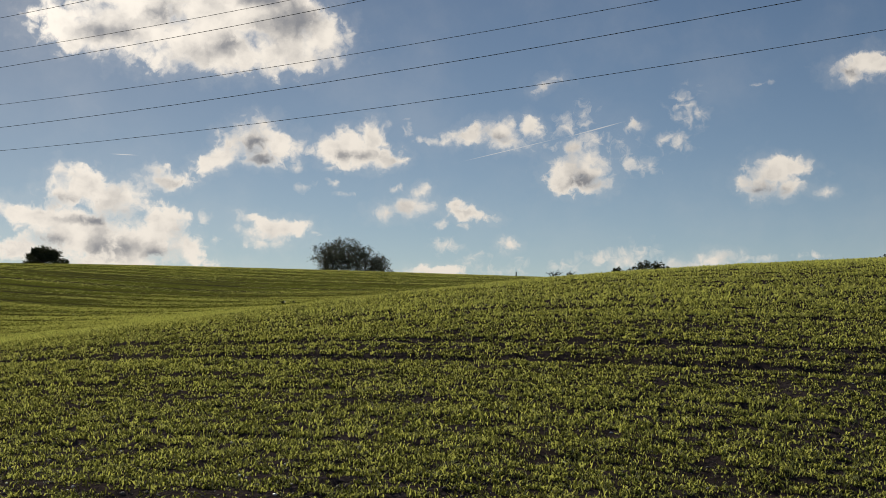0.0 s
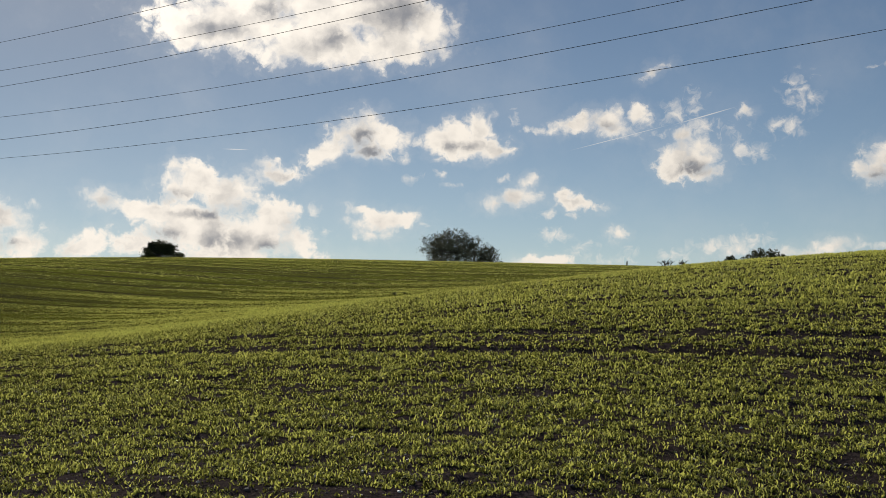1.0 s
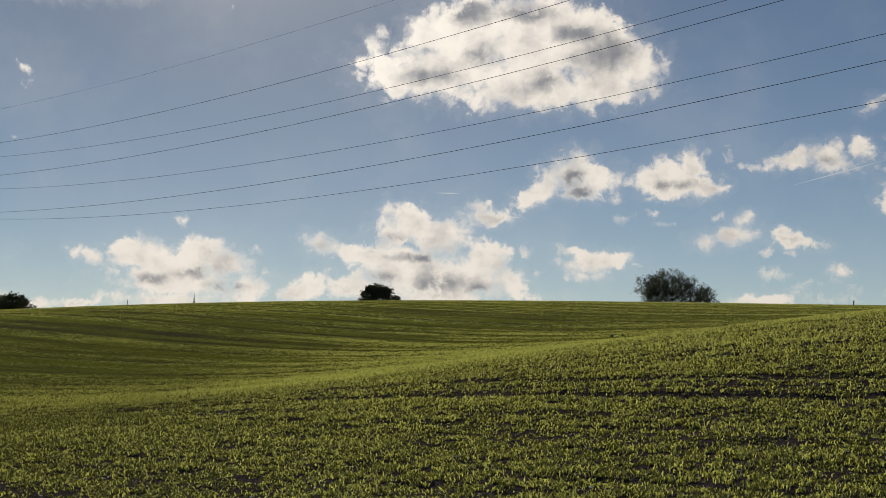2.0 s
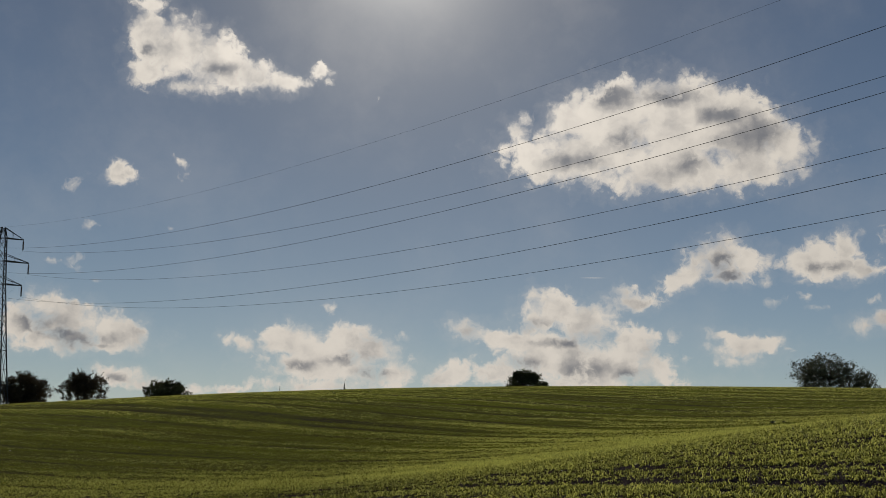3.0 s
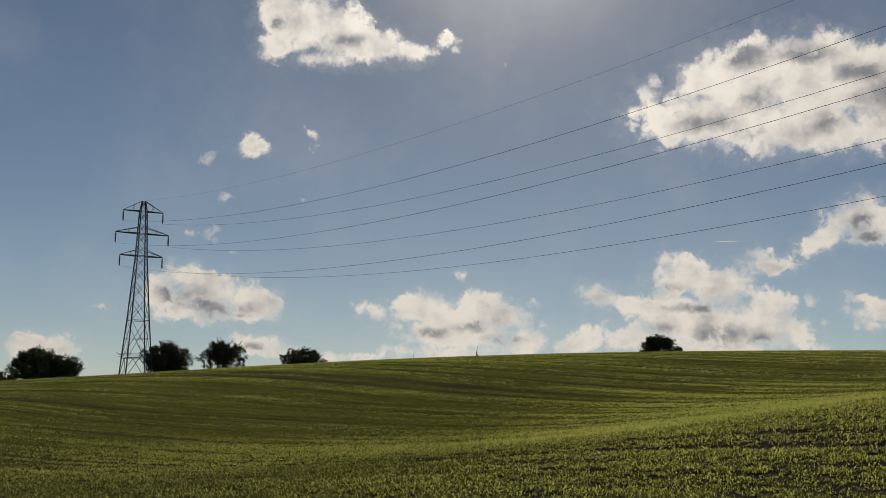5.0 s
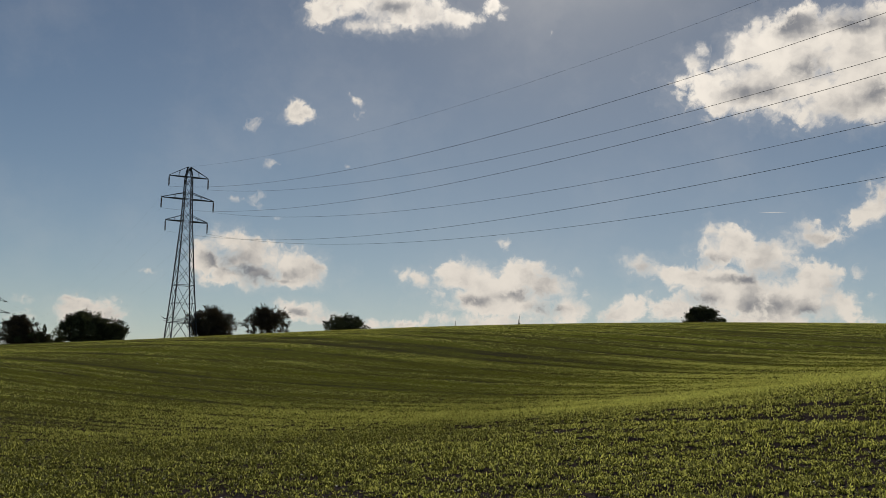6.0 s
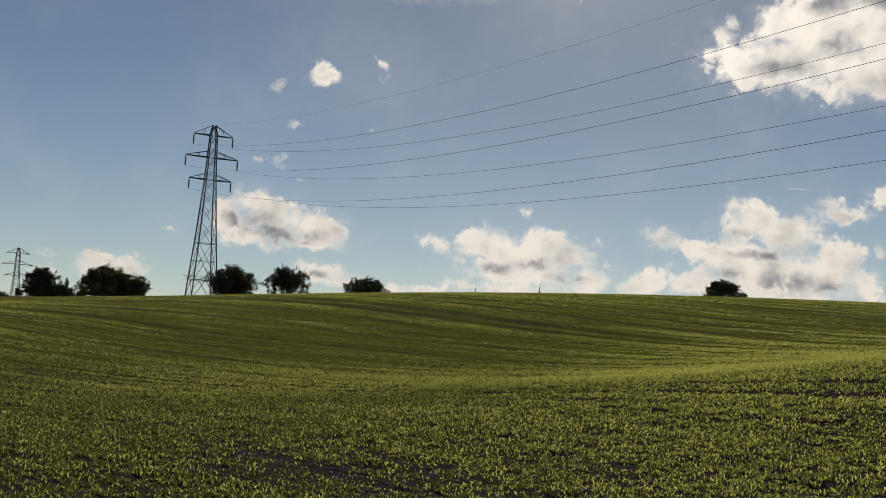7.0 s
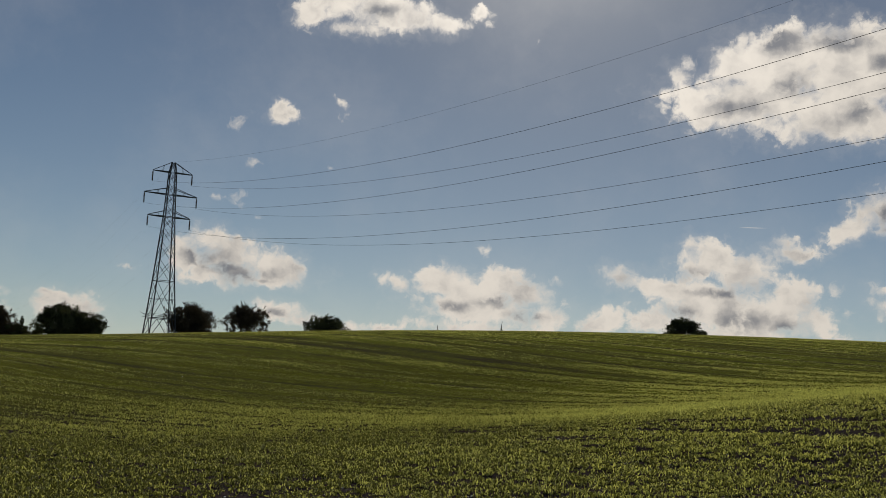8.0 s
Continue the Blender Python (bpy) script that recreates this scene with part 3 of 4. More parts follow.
def build_ground():
    bearing = np.concatenate([np.arange(-40, 46, 0.25), np.arange(46, 320, 4.0)])
    rings = np.concatenate([[0.4, 1.0, 2.0, 3.0], np.geomspace(4, 140, 330), np.geomspace(146, 4600, 60)])
    n = len(bearing)
    a, r = np.meshgrid(np.radians(bearing), rings)
    x, y = r * np.sin(a), r * np.cos(a)
    z = surface(x, y)
    # where no single plants stand any more the crop closes to a green cover
    cover = 0.10 + np.clip((r - 22) / 26, 0, 1) * 0.50
    verts = np.stack([x.ravel(), y.ravel(), z.ravel()], 1)
    i = np.arange(len(rings) - 1)[:, None] * n
    j, k = np.arange(n)[None, :], (np.arange(n)[None, :] + 1) % n
    q = np.stack([(i + j).ravel(), (i + k).ravel(), (i + n + k).ravel(), (i + n + j).ravel()], 1)
    tris = np.concatenate([q[:, [0, 1, 2]], q[:, [0, 2, 3]]])
    verts = np.concatenate([verts, [[0, 0, float(surface(np.array(0.0), np.array(0.0)))]]])
    hub = len(verts) - 1
    fan = np.stack([np.full(n, hub), (np.arange(n) + 1) % n, np.arange(n)], 1)
    tris = np.concatenate([tris, fan])
    ob = array_mesh("ground", verts, tris, SOIL, cover=np.append(cover.ravel(), 0.3))
    for p in (ob.data.polygons,):
        p.foreach_set("use_smooth", np.ones(len(p), dtype=bool))
    return tagged(ob, "dark brown tilled soil of a rolling field", "ground", kind="structure")


build_ground()

# ---------------------------------------------------------------- the crop
rng = np.random.default_rng(7)


def scatter(r0, r1, per_m2, rows=True, from_bearing=-39, to_bearing=45):
    """Plants in the sown sector between two distances, on the seed rows, thinned by growth()."""
    a0, a1 = radians(from_bearing), radians(to_bearing)
    count = int(per_m2 * 0.5 * (a1 - a0) * (r1 * r1 - r0 * r0))
    a = rng.uniform(a0, a1, count)
    r = np.sqrt(rng.uniform(r0 * r0, r1 * r1, count))
    x, y = r * np.sin(a), r * np.cos(a)
    if rows:
        s, q = across(x, y), (x - y) * math.sqrt(0.5)
        s = np.round(s / 0.125) * 0.125 + rng.normal(0, 0.018, count)
        x, y = (s + q) * math.sqrt(0.5), (s - q) * math.sqrt(0.5)
    keep = rng.uniform(0, 1, count) < growth(x, y)
    return x[keep], y[keep]


def blades(x, y, per_plant, length, width, jointed):
    """Leaves fanning out of each plant: bent in two where they are near, single points farther off."""
    n = len(x) * per_plant
    v = vigour(x, y)
    s, away = across(x, y) + sway(x, y), np.hypot(x, y)
    off = np.clip((away - 25) / 40, 0, 1)
    rut = np.maximum(wheel_ruts(s, 0.20 + 0.22 * off), 0.8 * drill_gaps(s, 0.14 + 0.22 * off) * off)
    strong = np.repeat((0.55 + 0.6 * v) * (1 - (0.52 + 0.14 * off) * rut), per_plant)
    rut = np.repeat(rut, per_plant)
    v = np.repeat(v, per_plant)
    x, y = np.repeat(x, per_plant), np.repeat(y, per_plant)
    spread = 0.014 + 0.2 * width
    x, y = x + rng.normal(0, spread, n), y + rng.normal(0, spread, n)
    away = np.hypot(x, y)
    z = surface(x, y) - 0.008
    L = length * rng.uniform(0.6, 1.3, n) * strong
    W = width * rng.uniform(0.7, 1.3, n)
    head = rng.uniform(0, 2 * np.pi, n)
    lean = rng.uniform(0.15, 0.90, n)
    dx, dy = np.cos(head), np.sin(head)
    turn = head + np.pi / 2 + rng.normal(0, 0.5, n)
    wx, wy = np.cos(turn) * W / 2, np.sin(turn) * W / 2
    # tint carries light: lit and shaded leaves, a bright hollow, a dim far slope
    bright_hollow = np.clip((away - 27) / 7, 0, 1) * np.clip((52 - away) / 12, 0, 1) * np.clip((x + 21) / 8, 0.1, 1)
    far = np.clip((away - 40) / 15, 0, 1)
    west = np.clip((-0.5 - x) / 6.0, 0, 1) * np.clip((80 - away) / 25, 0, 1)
    # picks the leaves coloured as lit; the rest are coloured as shaded
    young = rng.uniform(0, 1, n) < 0.46 + 0.34 * bright_hollow + 0.10 * np.clip((away - 14) / 8, 0, 1) - 0.18 * west
    tint = np.where(young, 0.74, 0.06) + rng.normal(0, 0.12, n) + (v - 0.5) * (0.42 + 0.55 * far) + 0.12 * bright_hollow - 0.09 * far - 0.35 * rut * far
    # brightness added to the tint eastwards and close by
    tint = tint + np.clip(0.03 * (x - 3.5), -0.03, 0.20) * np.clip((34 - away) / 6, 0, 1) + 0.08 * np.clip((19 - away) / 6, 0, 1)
    # close by, more contrast between leaves coloured lit and shaded
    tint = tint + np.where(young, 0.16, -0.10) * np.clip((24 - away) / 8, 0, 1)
    tint = np.clip(tint - (0.22 + 0.12 * np.clip((away - 20) / 8, 0, 1)) * west, 0, 1)      # darkened towards the west, in place of dimmer light there
    base = np.stack([x, y, z], 1)
    wide = np.stack([wx, wy, np.zeros(n)], 1)
    out = np.stack([dx, dy, np.zeros(n)], 1)
    up = np.array([0, 0, 1.0])
    rise = rng.uniform(0.45, 1.0, n)
    if not jointed:
        tip = base + out * (L * lean)[:, None] + up * (L * rise)[:, None]
        v = np.stack([base - wide, base + wide, tip], 1).reshape(-1, 3)
        t = np.arange(3 * n).reshape(-1, 3)
        return v, t, np.repeat(tint, 3)
    mid = base + out * (L * lean * 0.40)[:, None] + up * (L * (0.22 + 0.42 * rise))[:, None]
    tip = mid + (out * (L * lean * 0.70)[:, None] + np.stack([-dy, dx, np.zeros(n)], 1) * (L * rng.normal(0, 0.22, n))[:, None]
                 + up * (L * (rise * 0.75 - 0.42))[:, None])
    v = np.stack([base - wide * 0.6, base + wide * 0.6, mid + wide, mid - wide, tip], 1).reshape(-1, 3)
    k = np.arange(n)[:, None] * 5
    t = np.concatenate([k + [0, 1, 2], k + [0, 2, 3], k + [3, 2, 4]])
    return v, t, np.repeat(tint, 5)


def build_crop():
    sets = []
    for r0, r1, plants, leaves, length, width, jointed, b1 in (
            (6.5, 11.0, 860, 4, 0.054, 0.0105, True, 44), (11.0, 16.0, 620, 4, 0.057, 0.0128, True, 44), (16.0, 21.0, 430, 4, 0.062, 0.0158, True, 44),
            (21.0, 30.0, 270, 3, 0.070, 0.020, True, 42), (30.0, 45.0, 210, 3, 0.074, 0.032, False, 40), (45.0, 62.0, 130, 3, 0.062, 0.042, False, 30)):
        x, y = scatter(r0, r1, plants, True, -39, b1)
        sets.append(blades(x, y, leaves, length, width, jointed))
    x, y = scatter(62.0, 125.0, 42, False, -38, 26)
    sets.append(blades(x, y, 2, 0.046, 0.075, False))
    for r0, r1, plants, b0, b1 in ((0.8, 6.5, 200, -180, 180), (6.5, 14.0, 110, 45, 321), (14.0, 30.0, 30, 45, 321)):
        x, y = scatter(r0, r1, plants, True, b0, b1)
        sets.append(blades(x, y, 3, 0.082, 0.014 if r1 < 20 else 0.022, False))
    start, V, T, C = 0, [], [], []
    for v, t, c in sets:
        V.append(v), T.append(t + start), C.append(c)
        start += len(v)
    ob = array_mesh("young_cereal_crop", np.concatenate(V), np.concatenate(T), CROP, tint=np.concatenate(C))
    tagged(ob, "young green cereal plants in drilled rows, backlit and patchy", "crop", kind="stuff")


build_crop()


def lumps(name, label, category, mat, count, r0, r1, lo, hi, flat_share, only_bare, seed):
    """Angular lumps lying on the soil, half sunk."""
    g = np.random.default_rng(seed)
    a = g.uniform(radians(-38), radians(44), count)
    r = r0 * (r1 / r0) ** (g.uniform(0, 1, count) ** 0.8)
    x, y = r * np.sin(a), r * np.cos(a)
    if only_bare:
        keep = g.uniform(0, 1, count) > growth(x, y) * 1.1
        x, y = x[keep], y[keep]
    n = len(x)
    size = lo * (hi / lo) ** (g.uniform(0, 1, n) ** 2)
    ico = np.array([(math.cos(i * 2 * math.pi / 5 + (0.628 if k else 0)) * 0.894, math.sin(i * 2 * math.pi / 5 + (0.628 if k else 0)) * 0.894, 0.447 if k == 0 else -0.447)
                    for k in (0, 1) for i in range(5)] + [(0, 0, 1), (0, 0, -1)])
    faces = []
    for i in range(5):
        j = (i + 1) % 5
        faces += [(10, i, j), (11, 5 + j, 5 + i), (i, 5 + i, j), (j, 5 + i, 5 + j)]
    faces = np.array(faces)
    v = ico[None] * g.uniform(0.65, 1.25, (n, 12, 1)) * size[:, None, None] * np.stack([g.uniform(0.8, 1.4, n), g.uniform(0.8, 1.2, n), np.full(n, flat_share)], 1)[:, None]
    t = g.uniform(0, 2 * np.pi, n)
    c, s = np.cos(t)[:, None], np.sin(t)[:, None]
    v = np.stack([v[..., 0] * c - v[..., 1] * s, v[..., 0] * s + v[..., 1] * c, v[..., 2]], 2)
    v = v + np.stack([x, y, surface(x, y) + size * flat_share * 0.35], 1)[:, None]
    tris = (faces[None] + (np.arange(n) * 12)[:, None, None]).reshape(-1, 3)
    ob = array_mesh(name, v.reshape(-1, 3), tris, mat)
    return tagged(ob, label, category, kind="stuff")


lumps("soil_clods", "crumbly dark soil clods between the seed rows", "soil", CLOD, 7500, 5.5, 20, 0.006, 0.022, 0.6, True, 5)
# pale lumps added in place of sun glints on wet soil and leaves
lumps("glint_specks", "small pale specks standing in for glints of wet soil and leaves", "stones", GLINT, 2800, 5.5, 120, 0.004, 0.020, 0.6, False, 9)

# ---------------------------------------------------------------- the power line
SIDE = Vector((0.7857, 0.6186, 0))            # along the cross-arms
PYLON_1 = Vector((-79.2, 183.6, 7.2))
PYLON_2 = Vector((-212.0, 350.6, -2.6))
PYLON_0 = Vector((67.3, -2.4, 3.3))
ARMS = ((18.3, 19.25, 3.32), (21.8, 22.8, 4.13), (25.3, 26.9, 3.11))   # chord height, tie height, half span
DROP = 1.72                                    # length of an insulator string


def half_width(z):
    for (z0, w0), (z1, w1) in zip(((-0.5, 2.05), (9.0, 1.32), (18.3, 0.74), (25.3, 0.5), (26.9, 0.22)), ((9.0, 1.32), (18.3, 0.74), (25.3, 0.5), (26.9, 0.22), (30, 0.2))):
        if z <= z1:
            return w0 + (w1 - w0) * (z - z0) / (z1 - z0)
    return 0.2


def corner(i, z):
    w = half_width(z)
    return Vector(((1, 1, -1, -1)[i] * w, (1, -1, -1, 1)[i] * w, z))


def pylon(label, tension=False):
    """A lattice tower; its own x runs along the cross-arms, y along the line."""
    top = thing("pylon", Matrix(), label, "pylon", "pylons of the power line")
    levels = [-0.5, 2.5, 8.3, 11.6, 14.3, 16.5, 18.3, 20.1, 21.8, 23.6, 25.3, 26.9]
    for i in range(4):
        leg = Shape().tube([corner(i, z) for z in levels], [0.10 if z < 15 else 0.078 for z in levels], 4)
        leg_ob = part("leg", leg, STEEL, top)
        foot = Shape()
        c = corner(i, -0.5)
        foot.tube([c + Vector((0, 0, -0.6)), c + Vector((0, 0, 0.55))], [0.42, 0.34], 10)
        part("footing", foot, CONCRETE, leg_ob, "concrete footing block")
    for i in range(4):
        j = (i + 1) % 4
        for a, b in zip(levels[1:-1], levels[2:]):
            part("brace", Shape().bar(corner(i, a), corner(j, b), 0.062), STEEL, top)
            part("brace", Shape().bar(corner(j, a), corner(i, b), 0.062), STEEL, top)
        mid = (corner(i, levels[1]) + corner(j, levels[1])) / 2
        part("brace", Shape().bar(corner(i, levels[0]), mid, 0.08), STEEL, top)
        part("brace", Shape().bar(corner(j, levels[0]), mid, 0.08), STEEL, top)
        for z in (2.5, 8.3, 18.3, 21.8, 25.3):
            part("strut", Shape().bar(corner(i, z), corner(j, z), 0.085), STEEL, top)
        part("strut", Shape().bar(corner(i, 5.5), corner(j, 5.5), 0.05), STEEL, top)
    for chord, tie, span in ARMS:
        for s in (-1, 1):
            tip = Vector((s * span, 0, chord))
            w0, w1 = half_width(chord), half_width(tie)
            low = [Vector((s * w0, q * w0, chord)) for q in (-1, 1)]
            high = [Vector((s * w1, q * w1, tie)) for q in (-1, 1)]
            arm_ob = part("cross_arm", Shape().tube([low[0], tip, low[1]], [0.075, 0.075, 0.075], 4), STEEL, top)
            part("tie_bar", Shape().tube([high[0], tip + Vector((0, 0, 0.06)), high[1]], [0.048, 0.048, 0.048], 4), STEEL, arm_ob)
            for a, b in zip(low, high):
                part("strut", Shape().bar(a.lerp(tip, 0.42), b.lerp(tip, 0.42), 0.04), STEEL, arm_ob)
            for u in (0.25, 0.5, 0.75):
                part("strut", Shape().bar(low[0].lerp(tip, u), low[1].lerp(tip, u), 0.05), STEEL, arm_ob)
            strings = ((0, 0.08, -1),) if not tension else ((1.0, 0.12, -0.12), (-1.0, 0.12, -0.12))
            for ly, _, lz in strings:
                disc = Shape()
                d = Vector((0, ly, lz)).normalized()
                pts, rad = [tip + d * 0.05], [0.03]
                for k in range(12):
                    p = tip + d * (0.22 + k * 0.115)
                    pts += [p, p + d * 0.02, p + d * 0.07, p + d * 0.10]
                    rad += [0.05, 0.135, 0.125, 0.05]
                pts.append(tip + d * DROP)
                rad.append(0.04)
                disc.tube(pts, rad, 8)
                part("insulator", disc, GLASS, arm_ob, "string of dark porcelain insulator discs")
    w = half_width(3.0) + 0.45
    ring = [(-w, -w), (w, -w), (w, w), (-w, w), (-w, -w)]
    for zz in (2.75, 3.1):
        part("guard_wire", Shape().tube([(x, y, zz) for x, y in ring], [0.028] * 5, 4), STEEL, top, "strand of the barbed wire climbing guard")
    for i in range(4):
        c = corner(i, 3.0)
        part("guard_bracket", Shape().bar(c, (math.copysign(w + 0.25, c.x), math.copysign(w + 0.25, c.y), 3.4), 0.06), STEEL, top)
    plate = Shape().bar((0, -half_width(4.2) - 0.05, 4.0), (0, -half_width(4.2) - 0.05, 4.4), 0.5, 0.03)
    part("warning_plate", plate, CONCRETE, top, "small pale plate")
    return top


def pylon_pose(p, turn=0.0):
    return pose(p.x, p.y, p.z, 0, 0, math.degrees(math.atan2(SIDE.y, SIDE.x)) + turn)


tower = pylon("tall grey lattice steel pylon on the field's brow")
tower.matrix_world = pylon_pose(PYLON_1)
behind = copy_thing(tower, pylon_pose(PYLON_0))
tagged(behind, "tall grey lattice steel pylon carrying the near span")
far_tower = pylon("far lattice steel angle pylon behind the hedge trees", True)
far_tower.matrix_world = pylon_pose(PYLON_2, 8)


def wire(name, a, b, sag, label):
    n = 48
    pts = []
    for i in range(n + 1):
        u = i / n
        p = a.lerp(b, u)
        pts.append((p.x, p.y, p.z - 4 * sag * u * (1 - u)))
    ob = new(name, Shape().tube(pts, [WIRE_R] * (n + 1), 6).mesh(name))
    ob.data.materials.append(CABLE)
    return tagged(ob, label, "cable", "wires of the power line")


for chord, tie, span in ARMS:
    for s in (-1, 1):
        WIRE_R = 0.0138
        off = SIDE * (s * span) + Vector((0, 0, chord - DROP))
        wire("power_cable", PYLON_1 + off, PYLON_0 + off, 7.54, "dark sagging overhead conductor strung between pylons")
        low = SIDE * (s * span * 0.98) + Vector((0, 0, chord - 0.15))
        WIRE_R = 0.0024
        wire("power_cable", PYLON_1 + off, PYLON_2 + low, 9.5, "dark sagging overhead conductor running on to the far pylon")
cap = Vector((0, 0, 26.95))
WIRE_R = 0.007
wire("earth_wire", PYLON_1 + cap, PYLON_0 + cap, 6.1, "thin earth wire between the pylon peaks")
WIRE_R = 0.0024
wire("earth_wire", PYLON_1 + cap, PYLON_2 + cap, 8.0, "thin earth wire running on to the far pylon")

# ---------------------------------------------------------------- trees


def at(bearing, distance):
    x, y = distance * math.sin(radians(bearing)), distance * math.cos(radians(bearing))
    return x, y, float(land(np.array(x), np.array(y)))


def tree(bearing, distance, width, tall, label, leaf, seed, stems=1, leaves=20000, size=0.112, open_below=0.15, holes=0.25, lobes=20, airy=0.0, name="tree", category="tree"):
    """A broadleaf tree: forked trunk, limbs, and a crown of leaf sprays gathered in clumps with gaps between them."""
    g = random.Random(seed)
    x, y, z = at(bearing, distance)
    ob = thing(name, pose(x, y, z - 0.3), label, category)
    wood = Shape()
    for k in range(stems):
        sx = (k - (stems - 1) / 2) * width * 0.6 / max(stems, 1)
        base = Vector((sx, g.uniform(-0.3, 0.3), 0))
        r = (0.030 * tall + 0.05) / math.sqrt(stems)
        fork = base + Vector((g.uniform(-0.2, 0.2), g.uniform(-0.2, 0.2), tall * 0.3))
        wood.tube([base - Vector((0, 0, 0.2)), base + Vector((0, 0, 0.15)), base.lerp(fork, 0.5), fork], [r * 1.5, r * 1.1, r, r * 0.85], 8)
        for b in range(9):
            a = 2 * math.pi * (b + g.random() * 0.6) / 9
            reach = width * 0.5 / (1 + 0.35 * (stems - 1))
            rise = g.uniform(0.15, 1.0)
            spread = math.sqrt(max(0.05, 1 - (rise * 0.92) ** 2)) * reach * g.uniform(0.45, 0.80)
            end = Vector((fork.x + math.cos(a) * spread, fork.y + math.sin(a) * spread, tall * (0.32 + 0.58 * rise)))
            mid = fork.lerp(end, 0.5) + Vector((g.uniform(-0.2, 0.2), g.uniform(-0.2, 0.2), 0.08 * tall))
            wood.tube([fork, mid, end], [r * 0.5, r * 0.3, r * 0.1], 5)
            for c in range(3):
                twig = mid.lerp(end, g.uniform(0.2, 0.9)) + Vector((g.gauss(0, 0.05), g.gauss(0, 0.05), g.gauss(0.0, 0.03))) * width
                wood.tube([mid.lerp(end, 0.3), twig], [r * 0.15, r * 0.05], 4)
    part("trunk", wood, BARK, ob)
    crown = Shape()
    # lobes of foliage on a dome, with notches between them, and sprays that stand out of the outline
    low, big = tall * open_below, min(width, tall * 1.7)

    def leaflet(p, shade_of):
        u = Vector((g.gauss(0, 1), g.gauss(0, 1), g.gauss(0, 1))).normalized()
        w = u.orthogonal().normalized()
        s = size * g.uniform(0.6, 1.5)
        k = len(crown.v)
        p = Vector((p.x, p.y, max(p.z, 0.25)))
        crown.v.extend([p - u * s * 0.6, p + w * s * 0.45, p + u * s * 0.6, p - w * s * 0.45])
        crown.f.append((k, k + 1, k + 2, k + 3))
        crown.tint.extend([min(1, max(0, shade_of + g.gauss(0, 0.2)))] * 4)

    balls = []
    for i in range(lobes):
        h, a = (i + g.random()) / lobes, i * 2.4 + g.uniform(-0.6, 0.6)
        R = big * g.uniform(0.09, 0.18)
        girth = 0.80 + 0.5 * h if h < 0.35 else math.sqrt(max(0.02, 1 - ((h - 0.35) / 0.65) ** 2))
        out = max(0.0, width * 0.5 * girth * g.uniform(0.86, 1.06) - R)
        balls.append((Vector((math.cos(a) * out, math.sin(a) * out * 0.9, low + R * 0.7 + h * max(0.1, tall - low - 1.5 * R))), R))
    for i in range(lobes * 2 // 3):
        h, a = g.random() ** 0.8, g.uniform(0, 6.28)
        out = width * 0.24 * math.sqrt(g.random())
        balls.append((Vector((math.cos(a) * out, math.sin(a) * out, low + (tall - low) * (0.12 + 0.62 * h))), big * g.uniform(0.13, 0.19)))
    per = max(20, leaves // len(balls))
    for c, R in balls:
        shade_of = g.uniform(0.1, 0.9)
        tufts = []
        while len(tufts) < 16:
            d = Vector((g.uniform(-1, 1), g.uniform(-1, 1), g.uniform(-1, 1)))
            if d.length < 1:
                tufts.append((c + Vector((d.x, d.y, d.z * 0.85)) * R, R * g.uniform(0.22, 0.42)))
        tufts = [q for q in tufts if g.random() > holes * (1.0 if q[0].z > airy * tall else 2.1)] or tufts[:1]
        for _ in range(per * len(tufts) // 16):
            p, r = g.choice(tufts)
            leaflet(p + Vector((g.gauss(0, 0.5), g.gauss(0, 0.5), g.gauss(0, 0.45))) * r, shade_of)
        for _ in range(5):
            d = Vector((g.gauss(0, 1), g.gauss(0, 1), g.gauss(0.35, 0.8))).normalized()
            reach = R * g.uniform(0.95, 1.42)
            for i in range(max(6, per // 30)):
                u = g.random()
                p = c + d * (reach * (0.5 + 0.5 * u)) + Vector((g.gauss(0, 1), g.gauss(0, 1), g.gauss(0, 1))) * (0.07 * R * (1.4 - u))
                leaflet(Vector((p.x, p.y, min(p.z, tall * 1.06))), shade_of)
    part("crown", crown, leaf, ob)
    return ob


tree(-22.05, 206, 9.2, 6.1, "dark broad oak with dense autumn foliage beside the pylon", RUST, 1, holes=0.12, open_below=0.0, leaves=34000, size=0.125, lobes=30)
tree(-19.57, 208, 8.7, 6.1, "dark round-headed field tree with gaps in its crown", RUST, 2, holes=0.30, open_below=0.08, lobes=28, airy=0.42, leaves=28000, size=0.12)
tree(-16.05, 200, 7.9, 4.0, "low spreading dark hawthorn on the skyline", OAK, 3, holes=0.16, open_below=0.0, stems=2, leaves=22000)
tree(-0.12, 165, 6.2, 3.3, "small dark round bush-like tree on the brow", OAK, 4, holes=0.22, lobes=16, open_below=0.02, size=0.11)
tree(13.05, 172, 11.2, 5.6, "loose grey-green willow clump with sky showing through", PALE, 5, stems=6, holes=0.20, open_below=0.0, lobes=36, airy=0.40, leaves=24000, size=0.12)
tree(14.55, 174, 4.6, 3.5, "low open shrub at the edge of the willow clump", PALE, 6, stems=2, holes=0.30, open_below=0.0, leaves=3200, size=0.14)
tree(-27.6, 190, 8.2, 5.2, "dark dense hedgerow oak", OAK, 7, stems=2, holes=0.12, open_below=0.0, leaves=24000, size=0.13, lobes=28)
tree(-26.45, 190, 7.2, 4.0, "lower dark hedgerow tree leaning from the oak", OAK, 8, stems=2, holes=0.14, open_below=0.0, leaves=16000, size=0.13)
tree(-30.1, 195, 7.4, 5.0, "reddish dark hedgerow tree in autumn leaf", RUST, 9, stems=2, holes=0.16, open_below=0.0, leaves=19000, size=0.13)
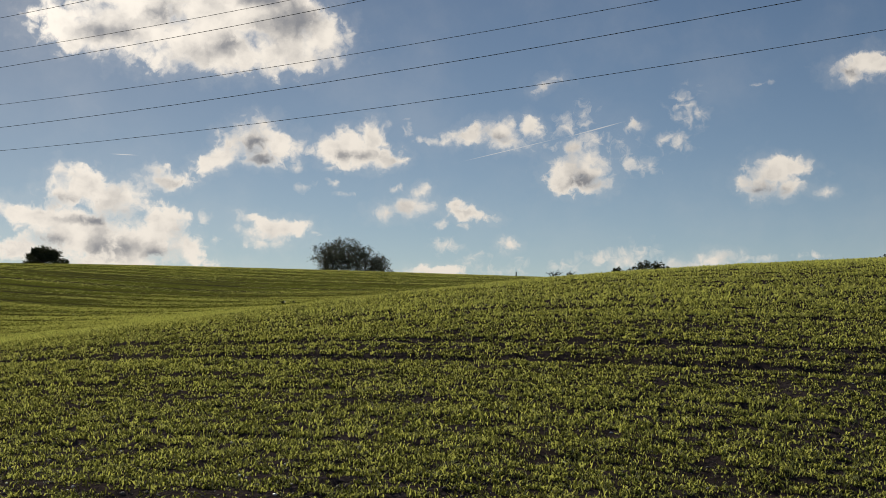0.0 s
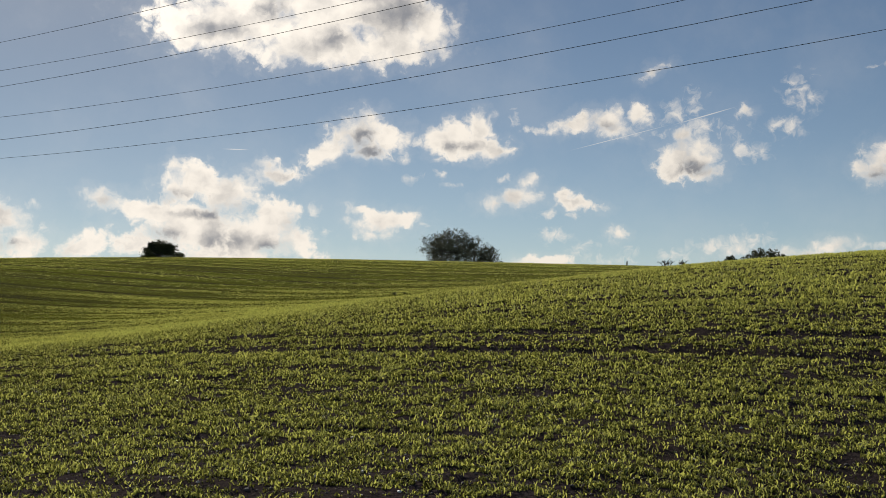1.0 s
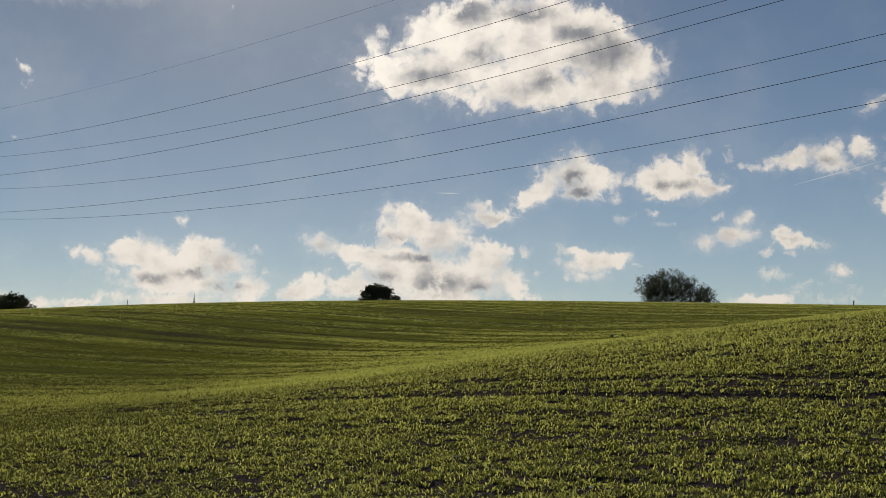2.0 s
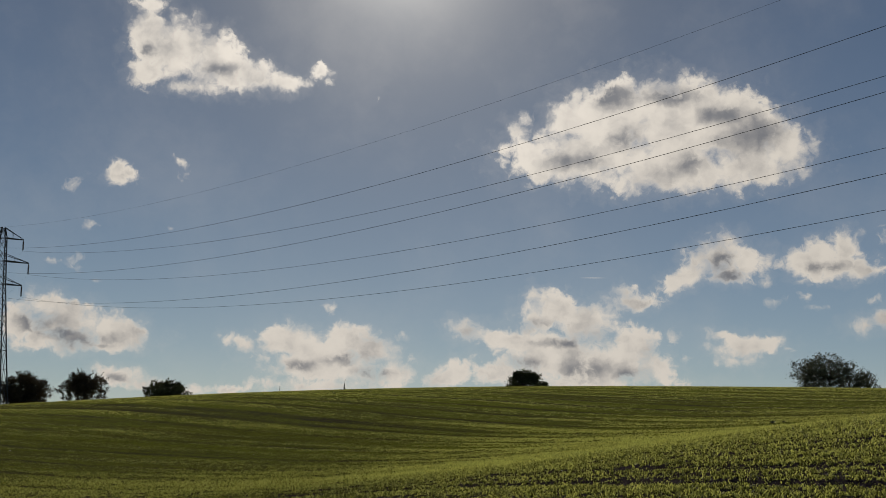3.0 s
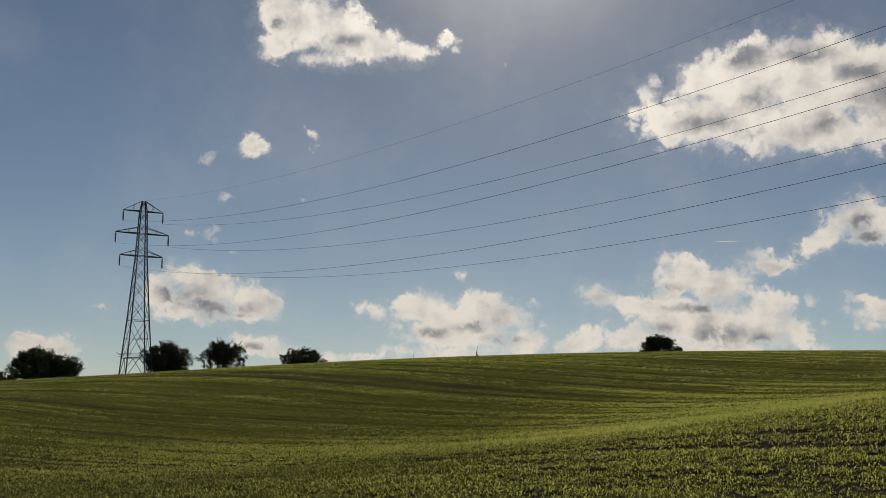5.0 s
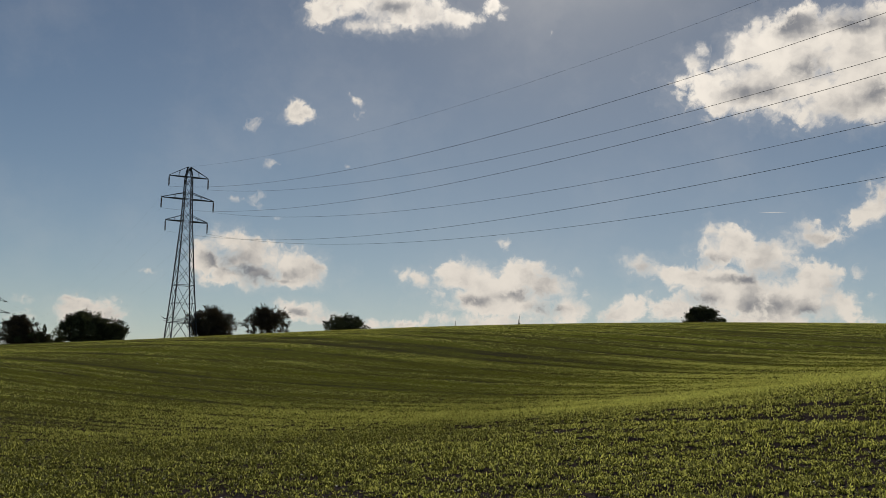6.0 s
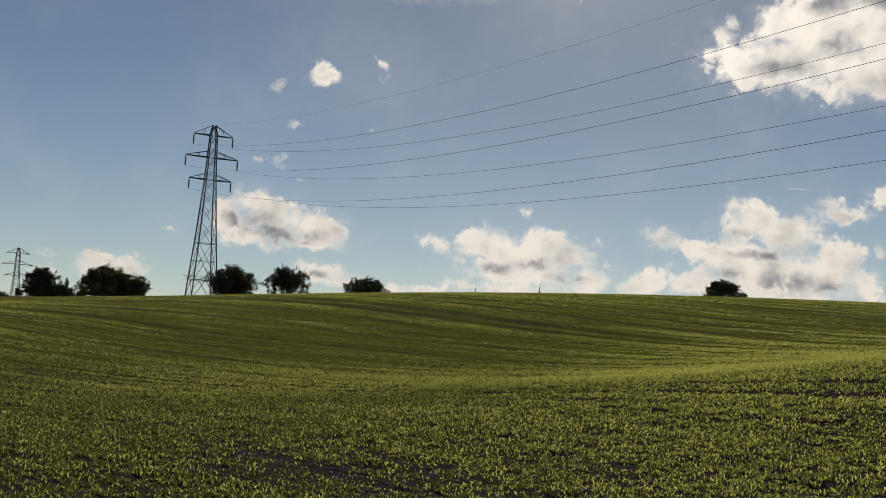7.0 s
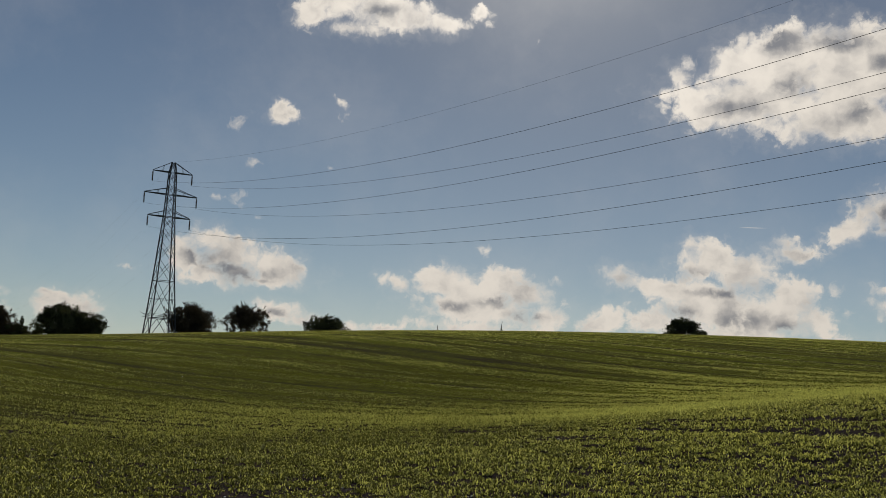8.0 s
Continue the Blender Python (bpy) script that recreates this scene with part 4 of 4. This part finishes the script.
tree(-29.1, 196, 1.0, 3.4, "narrow dark conifer in the hedge", OAK, 10, holes=0.0, open_below=0.02, leaves=1500, size=0.12)
tree(-31.9, 215, 6.5, 2.0, "dark dense thicket in the far hedge", OAK, 11, stems=3, holes=0.05, open_below=0.0, leaves=6000)
tree(-29.4, 197, 14.0, 2.3, "low dark hedge between the field trees", OAK, 15, stems=3, holes=0.0, open_below=0.0, leaves=11000, size=0.14, name="hedge", category="hedge")
tree(26.8, 122, 5.0, 2.25, "low dark scrub showing over the brow", OAK, 12, stems=3, holes=0.1, open_below=0.0, leaves=3000, size=0.12, name="bush", category="bush")
tree(25.4, 120, 1.7, 1.5, "small dark bush showing over the brow", OAK, 13, stems=2, holes=0.1, open_below=0.0, leaves=900, size=0.1, name="bush", category="bush")
tree(37.1, 122, 3.4, 3.6, "dark bush showing over the brow", OAK, 14, stems=2, holes=0.1, open_below=0.0, leaves=2500, size=0.12, name="bush", category="bush")


# ---------------------------------------------------------------- posts and bare twigs along the brow


def post(bearing, distance, tall, thick, label, lean=0.0, stay=False):
    x, y, z = at(bearing, distance)
    ob = thing("fence_post", pose(x, y, z, 0, lean, 20), label, "post")
    stake = Shape().tube([(0, 0, -0.3), (0, 0, tall * 0.5), (0.01, 0, tall - 0.05), (0.01, 0, tall)], [thick, thick * 0.97, thick * 0.92, thick * 0.6], 8)
    stake_ob = part("stake", stake, TIMBER, ob)
    if stay:
        part("stay", Shape().bar((0.32, 0, -0.2), (0.02, 0, tall * 0.55), thick * 1.3), TIMBER, ob, "slanting timber stay")
        part("rod", Shape().tube([(0, 0, tall * 0.8), (0.06, 0, tall * 1.75)], [0.022, 0.012], 6), STEEL, stake_ob, "thin upright metal rod")
    return ob


post(20.82, 108, 0.40, 0.055, "weathered grey timber post on the brow")
post(-8.30, 122, 0.62, 0.05, "weathered timber corner post with a stay", 2, True)
post(-11.15, 124, 0.62, 0.028, "thin weathered timber post on the brow", -2)


def bare_shrub(bearing, distance, tall, seed):
    g = random.Random(seed)
    x, y, z = at(bearing, distance)
    ob = thing("bare_shrub", pose(x, y, z), "leafless twiggy shrub showing over the brow", "shrub")
    for _ in range(7):
        a = g.uniform(0, 6.28)
        root = Vector((g.gauss(0, 0.15), g.gauss(0, 0.15), -0.1))
        end = root + Vector((math.cos(a) * 0.32, math.sin(a) * 0.3, tall * g.uniform(0.7, 1.15)))
        mid = root.lerp(end, 0.5) + Vector((g.gauss(0, 0.08), 0, 0.1))
        twig = Shape().tube([root, mid, end], [0.05, 0.03, 0.012], 5)
        for _ in range(4):
            b = mid.lerp(end, g.random())
            twig.tube([b, b + Vector((g.gauss(0, 0.25), g.gauss(0, 0.2), g.uniform(0.05, 0.3)))], [0.02, 0.008], 4)
        part("stem", twig, BARK, ob)
    return ob


bare_shrub(22.6, 104, 0.5, 3)
bare_shrub(23.25, 105, 0.55, 4)


def weed_clump(x, y, wide, tall, seed):
    """A dark tuft of broad-leaved weed standing out of the crop."""
    g = random.Random(seed)
    ob = thing("weed_clump", pose(x, y, float(land(np.array(x), np.array(y)))), "dark tuft of broad weed leaves among the crop", "weed")
    for _ in range(14):
        a, out, up = g.uniform(0, 6.28), g.uniform(0.2, 0.5) * wide, g.uniform(0.5, 1.0) * tall
        side = Vector((-math.sin(a), math.cos(a), 0)) * wide * g.uniform(0.10, 0.16)
        root, tip = Vector((g.gauss(0, 0.08) * wide, g.gauss(0, 0.08) * wide, -0.02)), Vector((math.cos(a) * out, math.sin(a) * out, up))
        mid = root.lerp(tip, 0.55) + Vector((0, 0, 0.15 * tall))
        leaf = Shape()
        leaf.v = [root - side * 0.3, root + side * 0.3, mid + side, mid - side, tip]
        leaf.f = [(0, 1, 2, 3), (3, 2, 4)]
        leaf.tint = [g.uniform(0, 0.5)] * 5
        part("leaf", leaf, OAK, ob)
    return ob


weed_clump(9.1, 50.2, 0.32, 0.14, 1)
weed_clump(9.55, 50.3, 0.22, 0.10, 2)
